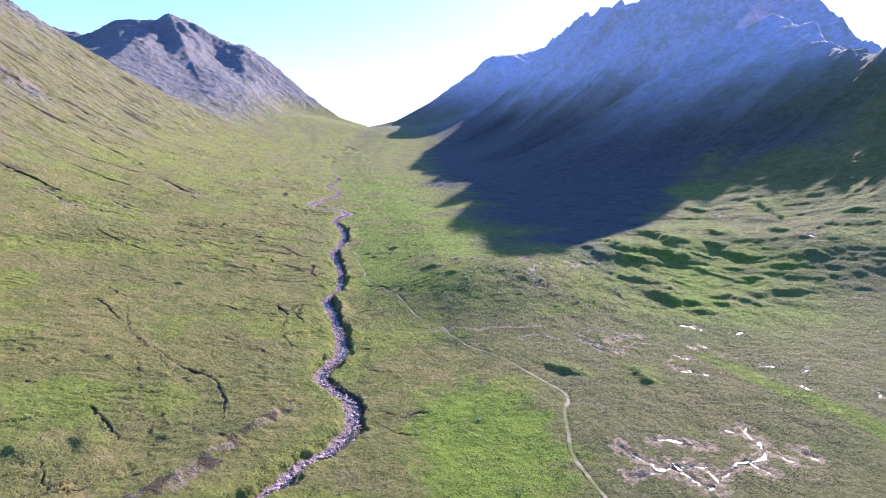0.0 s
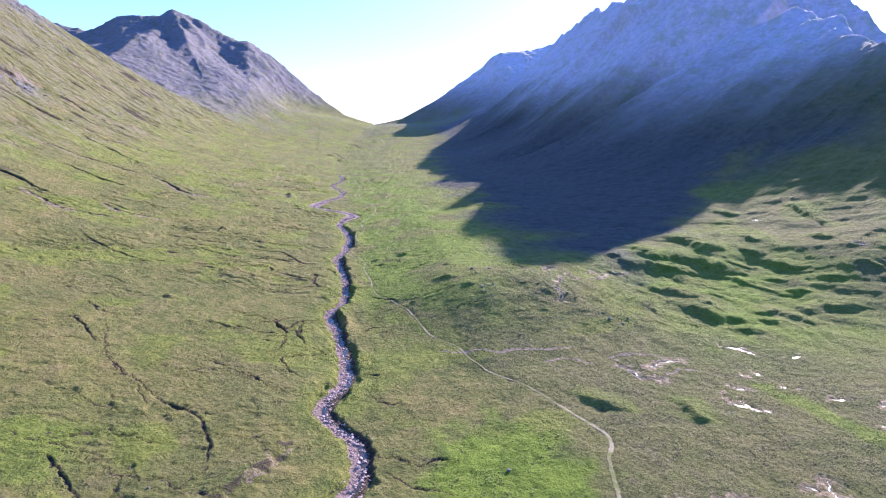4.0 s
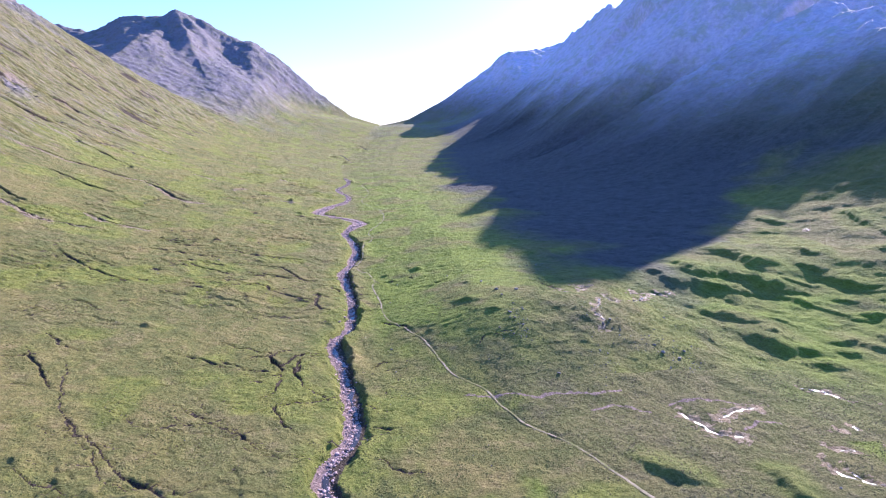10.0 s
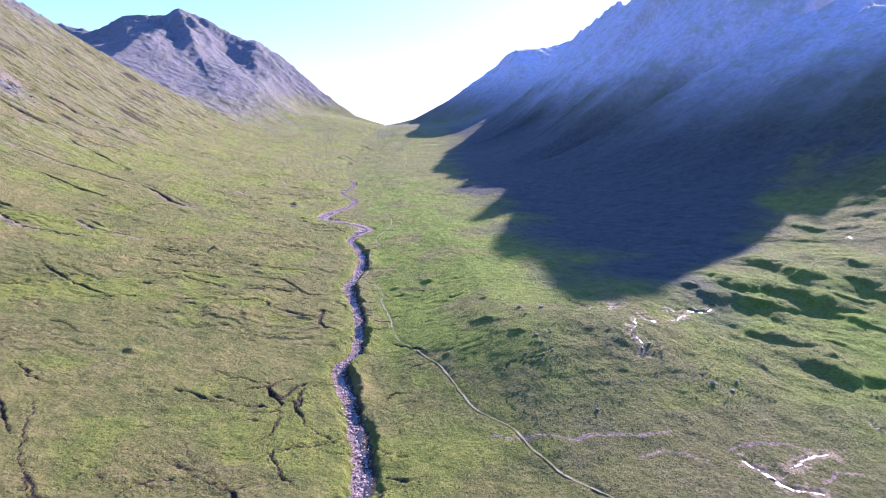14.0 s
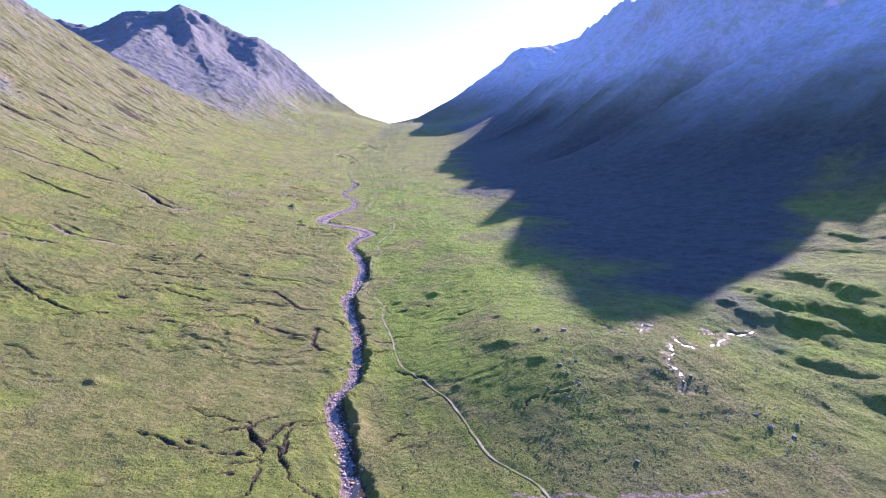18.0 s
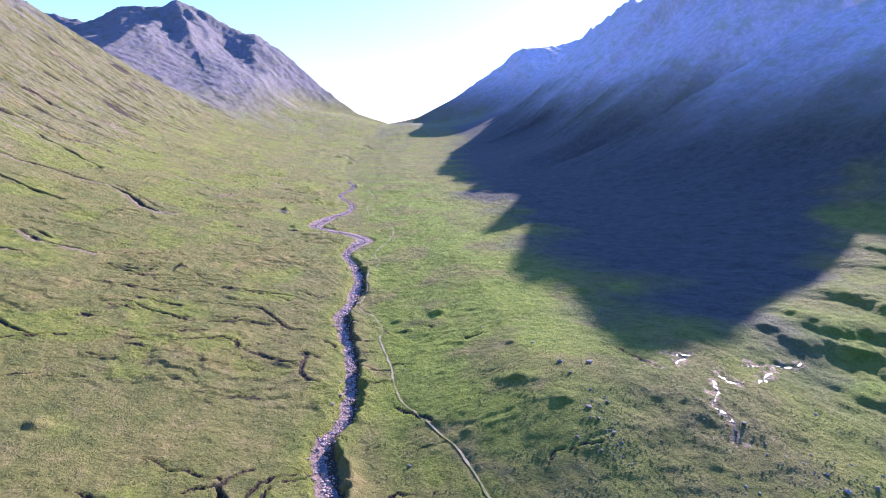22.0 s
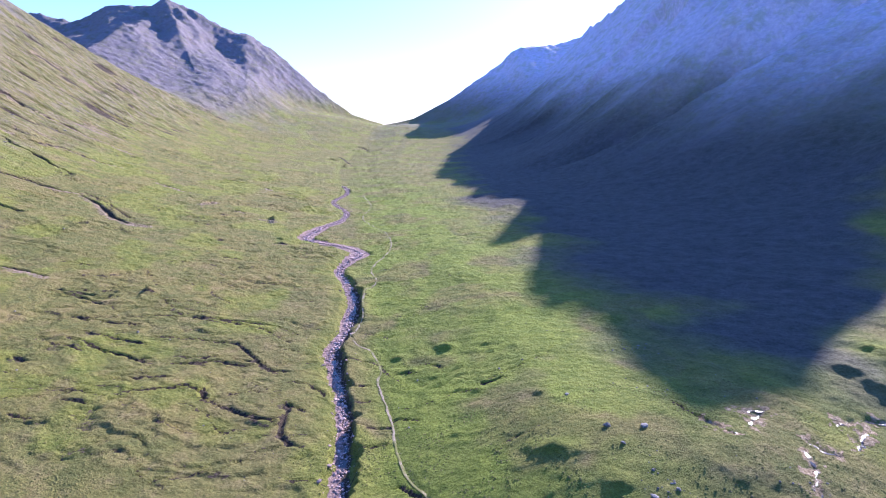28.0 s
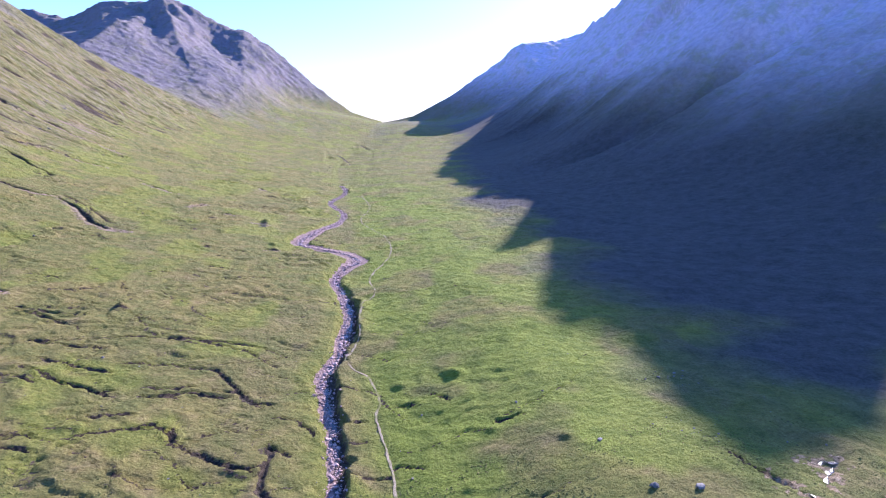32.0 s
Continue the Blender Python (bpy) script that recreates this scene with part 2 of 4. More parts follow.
# the moraine bench beside the stream, and the crest of the long hill
bench_h = lane([(0, 4), (220, 4), (330, 9), (400, 24), (480, 17), (600, 14), (800, 9), (1200, 8), (3000, 8)])
CREST = [(-300, 10), (200, 60), (400, 120), (600, 205), (720, 275), (795, 285), (844, 306), (888, 310), (956, 372), (1004, 369), (1074, 400), (1116, 345), (1142, 390), (1152, 436), (1173, 458), (1184, 475), (1210, 510), (1225, 531), (1235, 553), (1254, 566), (1266, 584), (1280, 603), (1300, 605), (1342, 579), (1411, 585), (1462, 618), (1478, 592), (1500, 526), (1527, 551), (1560, 547), (1596, 607), (1624, 572), (1658, 495), (1700, 477), (1783, 478), (1805, 474), (1834, 592), (1859, 589), (1893, 583), (1925, 593), (1993, 600), (2050, 574), (2143, 623), (2180, 616), (2330, 598), (2420, 588), (2570, 572), (3400, 560)]


def crest_z(y):
    return np.interp(y, [p[0] for p in CREST], [p[1] for p in CREST])


back_z = lane([(300, 80), (700, 200), (900, 285), (1031, 349), (1072, 372), (1118, 397), (1172, 440), (1248, 491), (1361, 536), (1450, 590), (1700, 640), (2000, 640), (2400, 560), (3400, 500)])
crest_x = lane([(-300, 745), (700, 745), (880, 748), (960, 785), (1020, 805), (1200, 805), (3400, 805)])
toe_s = lane([(-300, 600), (500, 455), (800, 400), (1150, 320), (1300, 274), (1480, 303), (1600, 315), (1680, 312), (1800, 275), (2000, 245), (3400, 235)])


def land(x, y):
    """Height of the bare hills, with no small relief."""
    zf, s = floor_z(y), x - floor_x(y)
    # left hillside, which ends in a shoulder where a side corrie opens
    left = np.maximum(-s, 0)
    up = 0.06 * left + 0.60 * softplus(left - 330, 70) - 0.6 * 70 * np.log1p(np.exp(-330 / 70))
    keep = 1 - step(1850, 2350, y + 0.25 * left)
    zl = smin(up, 640 + 0 * y, 60) * keep + (1 - keep) * 0.12 * left
    # peak across the head of the glen
    skyline = np.interp(x, [-1900, -1267, -1159, -1036, -935, -822, -720, -617, -523, -427, -243, -102, 14, 200],
                        [440, 456, 446, 492, 520, 552, 520, 476, 458, 418, 282, 190, 152, 126])
    off = np.abs(y - 2700)
    peak = skyline - 0.62 * off * (1 - 0.35 * step(120, 420, off)) - zf
    for (ax, ay), (bx, by), tall in (((-822, 2690), (-640, 2330), 46), ((-1040, 2690), (-900, 2380), 40), ((-520, 2690), (-470, 2450), 22)):
        u = np.clip(((x - ax) * (bx - ax) + (y - ay) * (by - ay)) / ((bx - ax) ** 2 + (by - ay) ** 2), 0, 1)
        ex, ey = x - ax - u * (bx - ax), y - ay - u * (by - ay)
        d = np.hypot(ex, ey)
        side = np.where(ex * (by - ay) - ey * (bx - ax) < 0, 150.0, 52.0)
        peak = peak + tall * np.maximum(1 - d / side, 0) * np.sin(np.pi * (0.12 + 0.8 * u))
    zl = smax(zl, peak, 14)
    # right side: bench, apron and the long hill
    right = np.maximum(s, 0)
    # the bench falls away eastwards to the hollow with the hummocks
    zb = bench_h(y) * step(2, 92, right) * (1 - 0.75 * step(120, 230, right) * (1 - step(290, 400, right)) * (1 - step(410, 470, y)) * step(200, 300, y)) + 0.085 * np.maximum(right - 60, 0)
    tall = np.maximum(crest_z(y) - zf - zb, 1.0)
    mean = np.maximum(np.mean([crest_z(y + k) for k in (-90, -60, -30, 0, 30, 60, 90)], axis=0) - zf - zb, 1.0)
    span = np.maximum(crest_x(y) - floor_x(y) - toe_s(y), 150.0)
    ramp = (np.maximum(mean, tall) + 14) * (softplus(right - toe_s(y), 45) / span) ** np.clip(1.35 * span / mean, 1.35, 2.4)
    bend = step(1110, 1190, y)
    ramp = 0.62 * softplus(right - toe_s(y), 70) * (1 - bend) + ramp * bend
    spur = 1 - step(2500, 2720, y)
    far = np.interp(x, [14, 39, 159, 316, 420, 523, 570, 605, 639, 763, 872, 1200], [150, 154, 196, 295, 377, 460, 515, 540, 545, 568, 604, 604]) - 0.5 * np.abs(y - 2800)
    hill = np.minimum(ramp, tall - 1.6 * np.maximum(x - crest_x(y), 0))
    rear = back_z(y) + 5 * fbm(y / 60, 0 * y + 8.1, 35, 3) - np.where(x < 1000, 0.45, 0.95) * np.abs(x - 1000) - zf - zb
    hill = np.maximum(hill, np.where(x > 760, rear, -1e3)) * spur
    zr = zb + np.maximum(hill, 0)
    zr = smax(zr, far - zf, 15)
    return zf + np.where(s < 0, zl, zr)


# ---- lines on the ground: stream, path, peat cuts, pools ----
RIVER = [(-52, 150), (-38, 162), (-25.2, 172), (-20.6, 176.5), (-14.5, 187.4), (-8.4, 195.9), (0.5, 204.5), (6.8, 219.4), (8.2, 228.9), (6.2, 244.6), (-0.5, 252.8), (-7.4, 265.0),
         (-7.4, 278.4), (-0.2, 299.4), (-1.5, 327.1), (-7.3, 362.3), (-13.8, 397.6), (-6.5, 417.9), (-6.5, 467.7), (-12.6, 508.9), (-16.5, 536.7), (-12.3, 555.8),
         (-9.5, 580.9), (-8.9, 620.1), (-16.1, 657.2), (-21.8, 681.3), (-16.4, 711.8), (-7.5, 737.9), (-23.5, 759.1), (-43.1, 770.0), (-58.8, 785), (-49.7, 837.1),
         (-32.7, 888.6), (-30.2, 950.8), (-50.3, 1021.2), (-36.9, 1135.1), (-54.8, 1266.2), (-70.5, 1559.1), (-48.3, 1889.1)]
FOOTPATH = [
    (92, 110), (92.4, 147.5), (93, 159.7), (91.5, 173.4), (91, 188.2), (95.2, 204.1), (98.2, 217.6), (105.1, 232), (99.4, 247.7), (91.5, 265.3),
    (82, 284.2), (70.6, 298.9), (64.2, 312.4), (58.7, 329.1), (46.7, 344), (41.6, 358.6), (36.1, 378), (27.2, 400.6), (17, 424.2), (14.4, 438.5),
    (12, 465.2), (7.5, 494.8), (8.9, 508.8), (3.3, 532.2), (-7.2, 548.8), (-1.9, 576.6), (-1.6, 623.9), (6.5, 649.5), (3.2, 688.2), (18.1, 744.4),
    (16.9, 803.9), (-5, 881.3), (-8.9, 924.7), (-0.4, 995.6), (-13.2, 1097.1)]
CUTS_NEAR = [
    [(-125.0, 340.7), (-110.5, 304.0), (-94.2, 286.2), (-83.2, 277.6), (-73.2, 265.3), (-57.0, 256.9), (-47.7, 239.5), (-44.5, 222.0), (-49.1, 210.8)],
    [(-91.5, 218.3), (-94.9, 223.3), (-79.7, 207.2), (-77.2, 203.9)],
    [(-137.7, 242.4), (-129.2, 241.0), (-121.7, 239.4)],
    [(-119.3, 209.0), (-113.5, 211.2), (-108.1, 214.5)],
    [(10.7, 282.5), (16.2, 275.7), (29.7, 271.0)],
    [(13.3, 233.2), (29.3, 225.4), (36.6, 228.9), (44.6, 226.3)],
    [(16.6, 223.5), (26.3, 213.5), (38.9, 207.4)],
    [(21.8, 187.3), (26.7, 186.7)],
    [(8.4, 364.0), (12.6, 367.0), (18.9, 365.9)],
    [(-46.4, 337.6), (-41.2, 340.0)]]
CUTS_HILL = [
    [(-171.0, 574.5), (-157.5, 572.4), (-146.8, 566.7), (-132.2, 560.2)],
    [(-268.1, 824.6), (-237.2, 800.3), (-204.3, 761.5), (-180.6, 760.8)],
    [(-133.9, 653.1), (-123.1, 658.0)], [(-189.0, 625.2), (-170.5, 624.6)], [(-83.5, 662.8), (-58.1, 671.0)], [(-183.7, 893.5), (-160.0, 907.4)],
    [(-204.0, 499.1), (-180, 480), (-164.1, 470.2), (-148.4, 462.1)], [(-238.8, 625.1), (-216.4, 609.4)]]
HAGS_A = [
    [(-149.2, 354.6), (-132.1, 332.9), (-120.7, 318.9)], [(-148.6, 370.5), (-141.7, 364.3), (-130.5, 356.5)], [(-162.9, 420.2), (-153.6, 419.7), (-141.4, 408.8)],
    [(-65.2, 358.9), (-57.3, 353.8), (-51.5, 351.5)], [(-53.7, 362.1), (-43.6, 368.1), (-36.4, 358.1), (-31.0, 370.7), (-24.3, 375.6), (-14.3, 382.5)],
    [(-42.7, 371.6), (-39.1, 357.8), (-30.6, 356.4), (-26.3, 343.7), (-22.8, 336.3), (-13.0, 327.8)], [(-50.2, 345.1), (-39.6, 344.4), (-34.9, 348.4)],
    [(-34.9, 348.4), (-34.6, 329.5), (-39.7, 323.2)], [(-33.3, 318.5), (-28.3, 304.3), (-23.2, 300.0)], [(-156.4, 342.0), (-147.3, 342.2), (-141.4, 348.8)],
    [(-140.5, 425.1), (-130.6, 432.2)], [(-32.6, 494.3), (-22.3, 493.9), (-15.6, 483.6)], [(8.8, 362.2), (14.7, 367.8)], [(8.9, 306.5), (16.0, 302.9)]]
HAGS_B = [
    [(-158.7, 456.7), (-150.0, 463.8), (-136.3, 470.3)], [(-71.0, 380.4), (-61.4, 374.7), (-53.0, 372.1), (-43.3, 371.8), (-34.7, 378.2)],
    [(-44.5, 372.9), (-40.5, 360.2), (-35.6, 354.9), (-36.1, 348.9)], [(-27.6, 371.9), (-29.7, 361.8), (-29.7, 352.0)], [(-24.7, 372.2), (-18.0, 375.1)],
    [(-53.5, 349.7), (-45.2, 350.6), (-38.0, 349.6)], [(-85.9, 362.2), (-75.7, 358.8), (-67.0, 354.2), (-59.0, 350.9)], [(-131.1, 427.0), (-112.4, 430.9)],
    [(-81.1, 504.7), (-66.8, 511.0), (-50.4, 509.3)], [(-85.2, 563.4), (-59.0, 561.5), (-35.5, 551.5)], [(-169.5, 577.9), (-154.4, 576.0), (-136.5, 576.7)],
    [(-238.3, 570.6), (-223.5, 574.1), (-209.4, 573.3)], [(13.8, 420.2), (27.3, 403.4)], [(-147.8, 518.8), (-135.5, 519.1), (-117.1, 511.1), (-103.2, 506.5), (-92.3, 502.9)]]
HAGS_C = [
    [(-132.5, 589.4), (-121.4, 588.8)], [(-101.9, 529.9), (-81.7, 532.6), (-62.3, 530.4), (-44.5, 507.9), (-37.2, 502.2)],
    [(-95.8, 472.0), (-81.3, 478.5), (-69.3, 482.0), (-57.7, 472.1), (-45.3, 465.3), (-33.5, 461.3)], [(-144.3, 544.0), (-125.0, 542.0), (-108.9, 543.4)],
    [(-122.9, 452.4), (-113.7, 452.4)], [(-110.9, 465.3), (-102.5, 464.3)], [(-145.6, 495.9), (-138.0, 493.8)], [(-85.9, 505.2), (-71.5, 505.8)],
    [(-112.0, 678.8), (-91.8, 677.9)], [(-166.1, 602.9), (-148.8, 614.7)], [(-4.9, 491.9), (2.6, 493.1)], [(14.1, 461.9), (22.7, 458.1)], [(1.3, 444.5), (11.5, 445.3)],
    [(-31.3, 474.9), (-22.7, 471.2)], [(-1.1, 457.7), (11.8, 457.1)], [(15.0, 502.7), (25.0, 500.1)]]
HAGS_D = [
    [(-153.1, 538.1), (-135.5, 547.7), (-114.3, 553.6), (-91.7, 560.5), (-79.1, 562.0), (-64.8, 557.5), (-53.0, 551.1), (-36.5, 537.9)],
    [(-138.2, 512.5), (-131.0, 510.3), (-125.0, 507.3)], [(-134.6, 528.5), (-122.5, 526.0), (-107.6, 521.9), (-100.8, 521.1)],
    [(-122.8, 515.9), (-112.1, 508.8), (-102.6, 505.8), (-93.9, 507.1)], [(-86.1, 511.2), (-75.4, 511.1), (-65.6, 516.4)],
    [(-58.6, 513.5), (-47.4, 513.5), (-41.7, 507.5), (-33.5, 505.2)], [(-90.9, 475.9), (-79.7, 479.4), (-72.3, 484.4), (-63.6, 481.3), (-63.4, 474.9)],
    [(-62.7, 472.9), (-51.9, 467.3), (-41.6, 462.3), (-31.2, 463.9)], [(-100.8, 485.4), (-91.0, 488.6), (-80.2, 490.4)], [(-2.1, 479.3), (4.1, 479.6)],
    [(29.1, 508.2), (37.1, 498.2)], [(50.8, 476.7), (60.8, 475.2)], [(111.9, 434), (113.6, 424.2), (117.8, 413.6), (120.3, 408.4)]]
CUTS_HEAD = [[(-91, 1744), (-72, 1689), (-48, 1554)], [(-59, 1962), (-38, 1964), (-11, 1846)], [(-94, 1493), (-80, 1489)], [(-58, 1498), (-39, 1510)]]
SCARS = [
    [(-517.0, 1111.0), (-499.0, 1123.0), (-467.0, 1119.0), (-429.0, 1125.0), (-401.0, 1122.0), (-379.0, 1135.0), (-342.0, 1122.0)],
    [(-263.0, 807.0), (-239.0, 788.0), (-214.0, 754.0), (-197.0, 742.0), (-180.0, 746.0)],
    [(-437.0, 954.0), (-411.0, 960.0), (-386.0, 972.0), (-369.0, 1004.0), (-331.0, 993.0), (-308.0, 1003.0)],
    [(-252.0, 962.0), (-231.0, 946.0), (-208.0, 936.0)],
    [(-300.0, 599.0), (-288.0, 592.0), (-263.0, 578.0)],
    [(-257.0, 574.0), (-241.0, 574.0), (-224.0, 575.0)],
    [(-240.0, 614.0), (-223.0, 601.0), (-213.0, 599.0), (-199.0, 599.0), (-183.0, 593.0)],
    [(-385.0, 789.0), (-371.0, 796.0), (-349.0, 799.0)],
    [(-457.0, 938.0), (-452.0, 961.0), (-439.0, 987.0)],
    [(-346.0, 796.0), (-328.0, 807.0), (-305.0, 810.0), (-279.0, 808.0), (-265.0, 812.0)],
    [(-105.0, 838.0), (-95.0, 831.0)],
    [(-80.0, 740.0), (-71.0, 741.0)],
    [(-139.0, 865.0), (-130.0, 857.0)],
    [(-152.0, 1078.0), (-139.0, 1058.0)],
    [(-175.0, 874.0), (-168.0, 894.0)]]
CUTS_GULLY = [
    [(-380, 642), (-353, 634), (-320, 628), (-291, 611)],
    [(-404, 935), (-360, 918), (-308, 885)],
    [(-620, 1330), (-520, 1322), (-430, 1345)],
    [(-330, 735), (-290, 722), (-262, 716)],
    [(-500, 1230), (-430, 1222), (-390, 1232)]]
CUTS_PEAT = [[(-30.4, 478.5), (-29.4, 469), (-30.2, 460), (-29.0, 451.5), (-24.5, 446.5), (-20.1, 444.9)], [(-41.5, 366), (-38.5, 357)], [(-27.5, 360), (-28.5, 350)]]
TRACKS = [[(50, 326), (62, 322), (70, 320.8), (78, 316.5), (94.7, 317.5)], [(94.7, 317.5), (106, 315), (118, 317)], [(100, 303), (112, 306), (124, 299)], [(135, 304), (150, 306), (166, 301)], [(155, 281), (163, 287), (172, 285)]]
POOLS_BOG = [
    [(109.9, 190.5), (114.3, 180.7), (119.0, 172.8), (124.9, 173.0), (136.8, 171.1)], [(106.3, 170.2), (118.4, 171.7)],
    [(167.0, 195.5), (164.5, 187.2), (165.2, 181.6), (159.2, 172.3), (146.1, 169.6), (136.8, 164.2)], [(135.5, 169.0), (134.2, 162.5), (129.2, 159.0)],
    [(152.2, 169.8), (154.2, 162.6)], [(158.5, 193.9), (161.1, 190.6)], [(177.8, 175.6), (179.6, 170.3)], [(165.6, 171.8), (170.2, 168.1)],
    [(124.0, 191.0), (134.1, 189.4), (142.5, 182.6)], [(124.8, 175.4), (126.5, 165.9), (131.8, 156.5)]]
POOLS_MOOR = [
    [(136.3, 297.5), (140.7, 287.3), (143.1, 281.8), (150.8, 276.9)], [(149.5, 291), (158.9, 295.4), (170.7, 298)], [(202.7, 313), (211.4, 310), (216.8, 301.2)],
    [(230.6, 294.4), (237.1, 295.6)], [(193.9, 279.8), (192, 277)], [(202.6, 280.7), (201.6, 277.4)], [(166.8, 420.3), (172, 423), (177.8, 425.5)],
    [(181.6, 425.3), (194.1, 425.2), (200.8, 428.2)], [(129, 381.7), (131.1, 375.2), (127.9, 364.6)], [(163, 405), (170, 412), (178, 419)], [(365.9, 524), (360.9, 515.9)],
    [(116.1, 418), (117.8, 413.6), (120.9, 409)], [(133.9, 427.2), (134.8, 424.9), (143.2, 427.1)], [(141, 425), (135.8, 420.7), (130.1, 415.8)],
    [(146.4, 408.6), (146.4, 402.4), (152.2, 400.7)], [(138.5, 401.3), (135.6, 391.6), (128.4, 383.4)]]
POOLS_EAST = [
    [(170.6, 260.2), (169.7, 250.6), (174.6, 246), (181.3, 242.4)], [(178.9, 267.6), (187.1, 263.1)], [(203.5, 265.1), (206.8, 263.4)], [(215.2, 250.2), (220.7, 249.2)],
    [(231.3, 239.5), (233.6, 240.4)], [(217.3, 224.2), (217.4, 219.7)], [(245.5, 211.7), (243.5, 206.7)], [(369.7, 418), (373.2, 406.9)], [(174.7, 253.9), (176.9, 244.9)]]
# hummocks by the place of their middle and their width, or by their brow
# ridged hummocks: the two ends of the brow, and the width of the steep side
RIDGES_HIGH = [
    (270, 498, 277, 451, 11.0), (224, 479, 227, 454, 6.4), (223, 453, 239, 444, 6.6), (241, 447, 252, 440, 7.0), (219, 437, 246, 424, 7.5), (206, 406, 222, 377, 10.9),
    (212, 366, 225, 343, 11.5), (201, 442, 214, 436, 6.3), (261, 433, 276, 416, 8.5), (270, 416, 276, 398, 6.1), (262, 442, 274, 436, 4.4), (279, 435, 297, 421, 4.0),
    (309, 427, 320, 406, 8.1), (305, 448, 312, 434, 5.8), (252, 352, 268, 352, 5.4), (248, 342, 258, 334, 5.2), (265, 347, 278, 332, 5.7), (280, 351, 315, 347, 9.5),
    (293, 377, 308, 375, 5.2), (288, 364, 303, 366, 4.4)]
RIDGES_LOW = [
    (230, 333, 234, 326, 5.6), (275, 403, 288, 381, 3.0), (237, 390, 248, 381, 3.5), (360, 452, 369, 439, 6.3), (326, 389, 332, 380, 4.0), (297, 403, 304, 396, 3.1),
    (321, 481, 321, 457, 4.4), (197, 459, 205, 447, 5.3), (408, 534, 398, 490, 6.6), (399, 492, 391, 461, 4.2), (424, 443, 439, 431, 7.3), (354, 567, 359, 541, 5.6),
    (360, 449, 367, 436, 3.9), (355, 394, 360, 379, 2.7), (105, 263, 117, 250, 6.0), (148, 253, 145, 236, 5.4), (54, 416, 67, 407, 4.4), (70, 392, 77, 389, 3.7),
    (40, 475, 49, 468, 2.4), (36, 522, 44, 514, 2.6)]
MOUNDS_FAR = [(-67, 1540, 27), (-37, 1130, 21), (-98, 829, 18), (-53, 1872, 35), (-76, 948, 14), (-104, 1062, 16), (-101, 1655, 32), (-162, 982, 19), (30, 1186, 14), (-10, 1024, 11), (-126, 779, 14), (-99, 839, 14), (-75, 743, 10), (-127, 587, 10)]
MOUNDS_FLOOR = [
    (-107.4, 268.6, 9.9), (-106.6, 190.6, 14.9), (-88.9, 196.0, 17.2), (-67.2, 252.3, 8.6), (-78.7, 254.3, 7.5), 
    (-112.6, 391.1, 11.2), (-88.6, 355.5, 6.9), (-79.1, 340.2, 7.5), (-3.6, 411.1, 11.0), (67.7, 451.9, 8.3),
    (39.7, 519.0, 10.6), (20.6, 501.1, 9.5), (-100.3, 841.1, 16.9), (-77.9, 756.0, 13.4), (-127.9, 589.8, 12.9), (-40.8, 1146.3, 22.2), (-67.0, 1560.2, 32.8),
    (15.6, 516.6, 10.7), (38.0, 388.2, 7.2)]
SUN_X, SUN_Y = math.sin(radians(SUN_TURN)), math.cos(radians(SUN_TURN))


def curve(points, gap):
    """Points every gap metres or so along a Catmull-Rom spline."""
    p = np.array(points, float)
    p = np.vstack([2 * p[0] - p[1], p, 2 * p[-1] - p[-2]])
    out = []
    for i in range(1, len(p) - 2):
        a, b, c, d = p[i - 1:i + 3]
        u = np.linspace(0, 1, max(2, int(np.hypot(*(c - b)) / gap)), endpoint=False)[:, None]
        out.append(0.5 * (2 * b + (c - a) * u + (2 * a - 5 * b + 4 * c - d) * u ** 2 + (3 * b - a - 3 * c + d) * u ** 3))
    return np.vstack(out + [p[-2][None]])


def near(line, x, y, reach):
    """Where (x, y) lies within reach of the line: flat indices, distance, side (positive to the line's right), share of the way along."""
    box = ((x > line[:, 0].min() - reach) & (x < line[:, 0].max() + reach) & (y > line[:, 1].min() - reach) & (y < line[:, 1].max() + reach))
    at = np.nonzero(box.ravel())[0]
    px, py = x.ravel()[at], y.ravel()[at]
    best, side, along = np.full(len(at), 1e9), np.zeros(len(at)), np.zeros(len(at))
    for k in range(len(line) - 1):
        (ax, ay), (bx, by) = line[k], line[k + 1]
        w = np.nonzero((py > min(ay, by) - reach) & (py < max(ay, by) + reach) & (px > min(ax, bx) - reach) & (px < max(ax, bx) + reach))[0]
        if len(w) == 0:
            continue
        dx, dy = bx - ax, by - ay
        u = np.clip(((px[w] - ax) * dx + (py[w] - ay) * dy) / (dx * dx + dy * dy + 1e-9), 0, 1)
        ex, ey = px[w] - ax - u * dx, py[w] - ay - u * dy
        d = np.hypot(ex, ey)
        g = d < best[w]
        h = w[g]
        best[h], along[h] = d[g], (k + u[g]) / (len(line) - 1)
        side[h] = np.sign(ex[g] * dy - ey[g] * dx)
    g = best < reach
    return at[g], best[g], side[g], along[g]


river_line, path_line = curve(RIVER, 3.0), curve(FOOTPATH, 2.5)
RNG = np.random.default_rng(7)


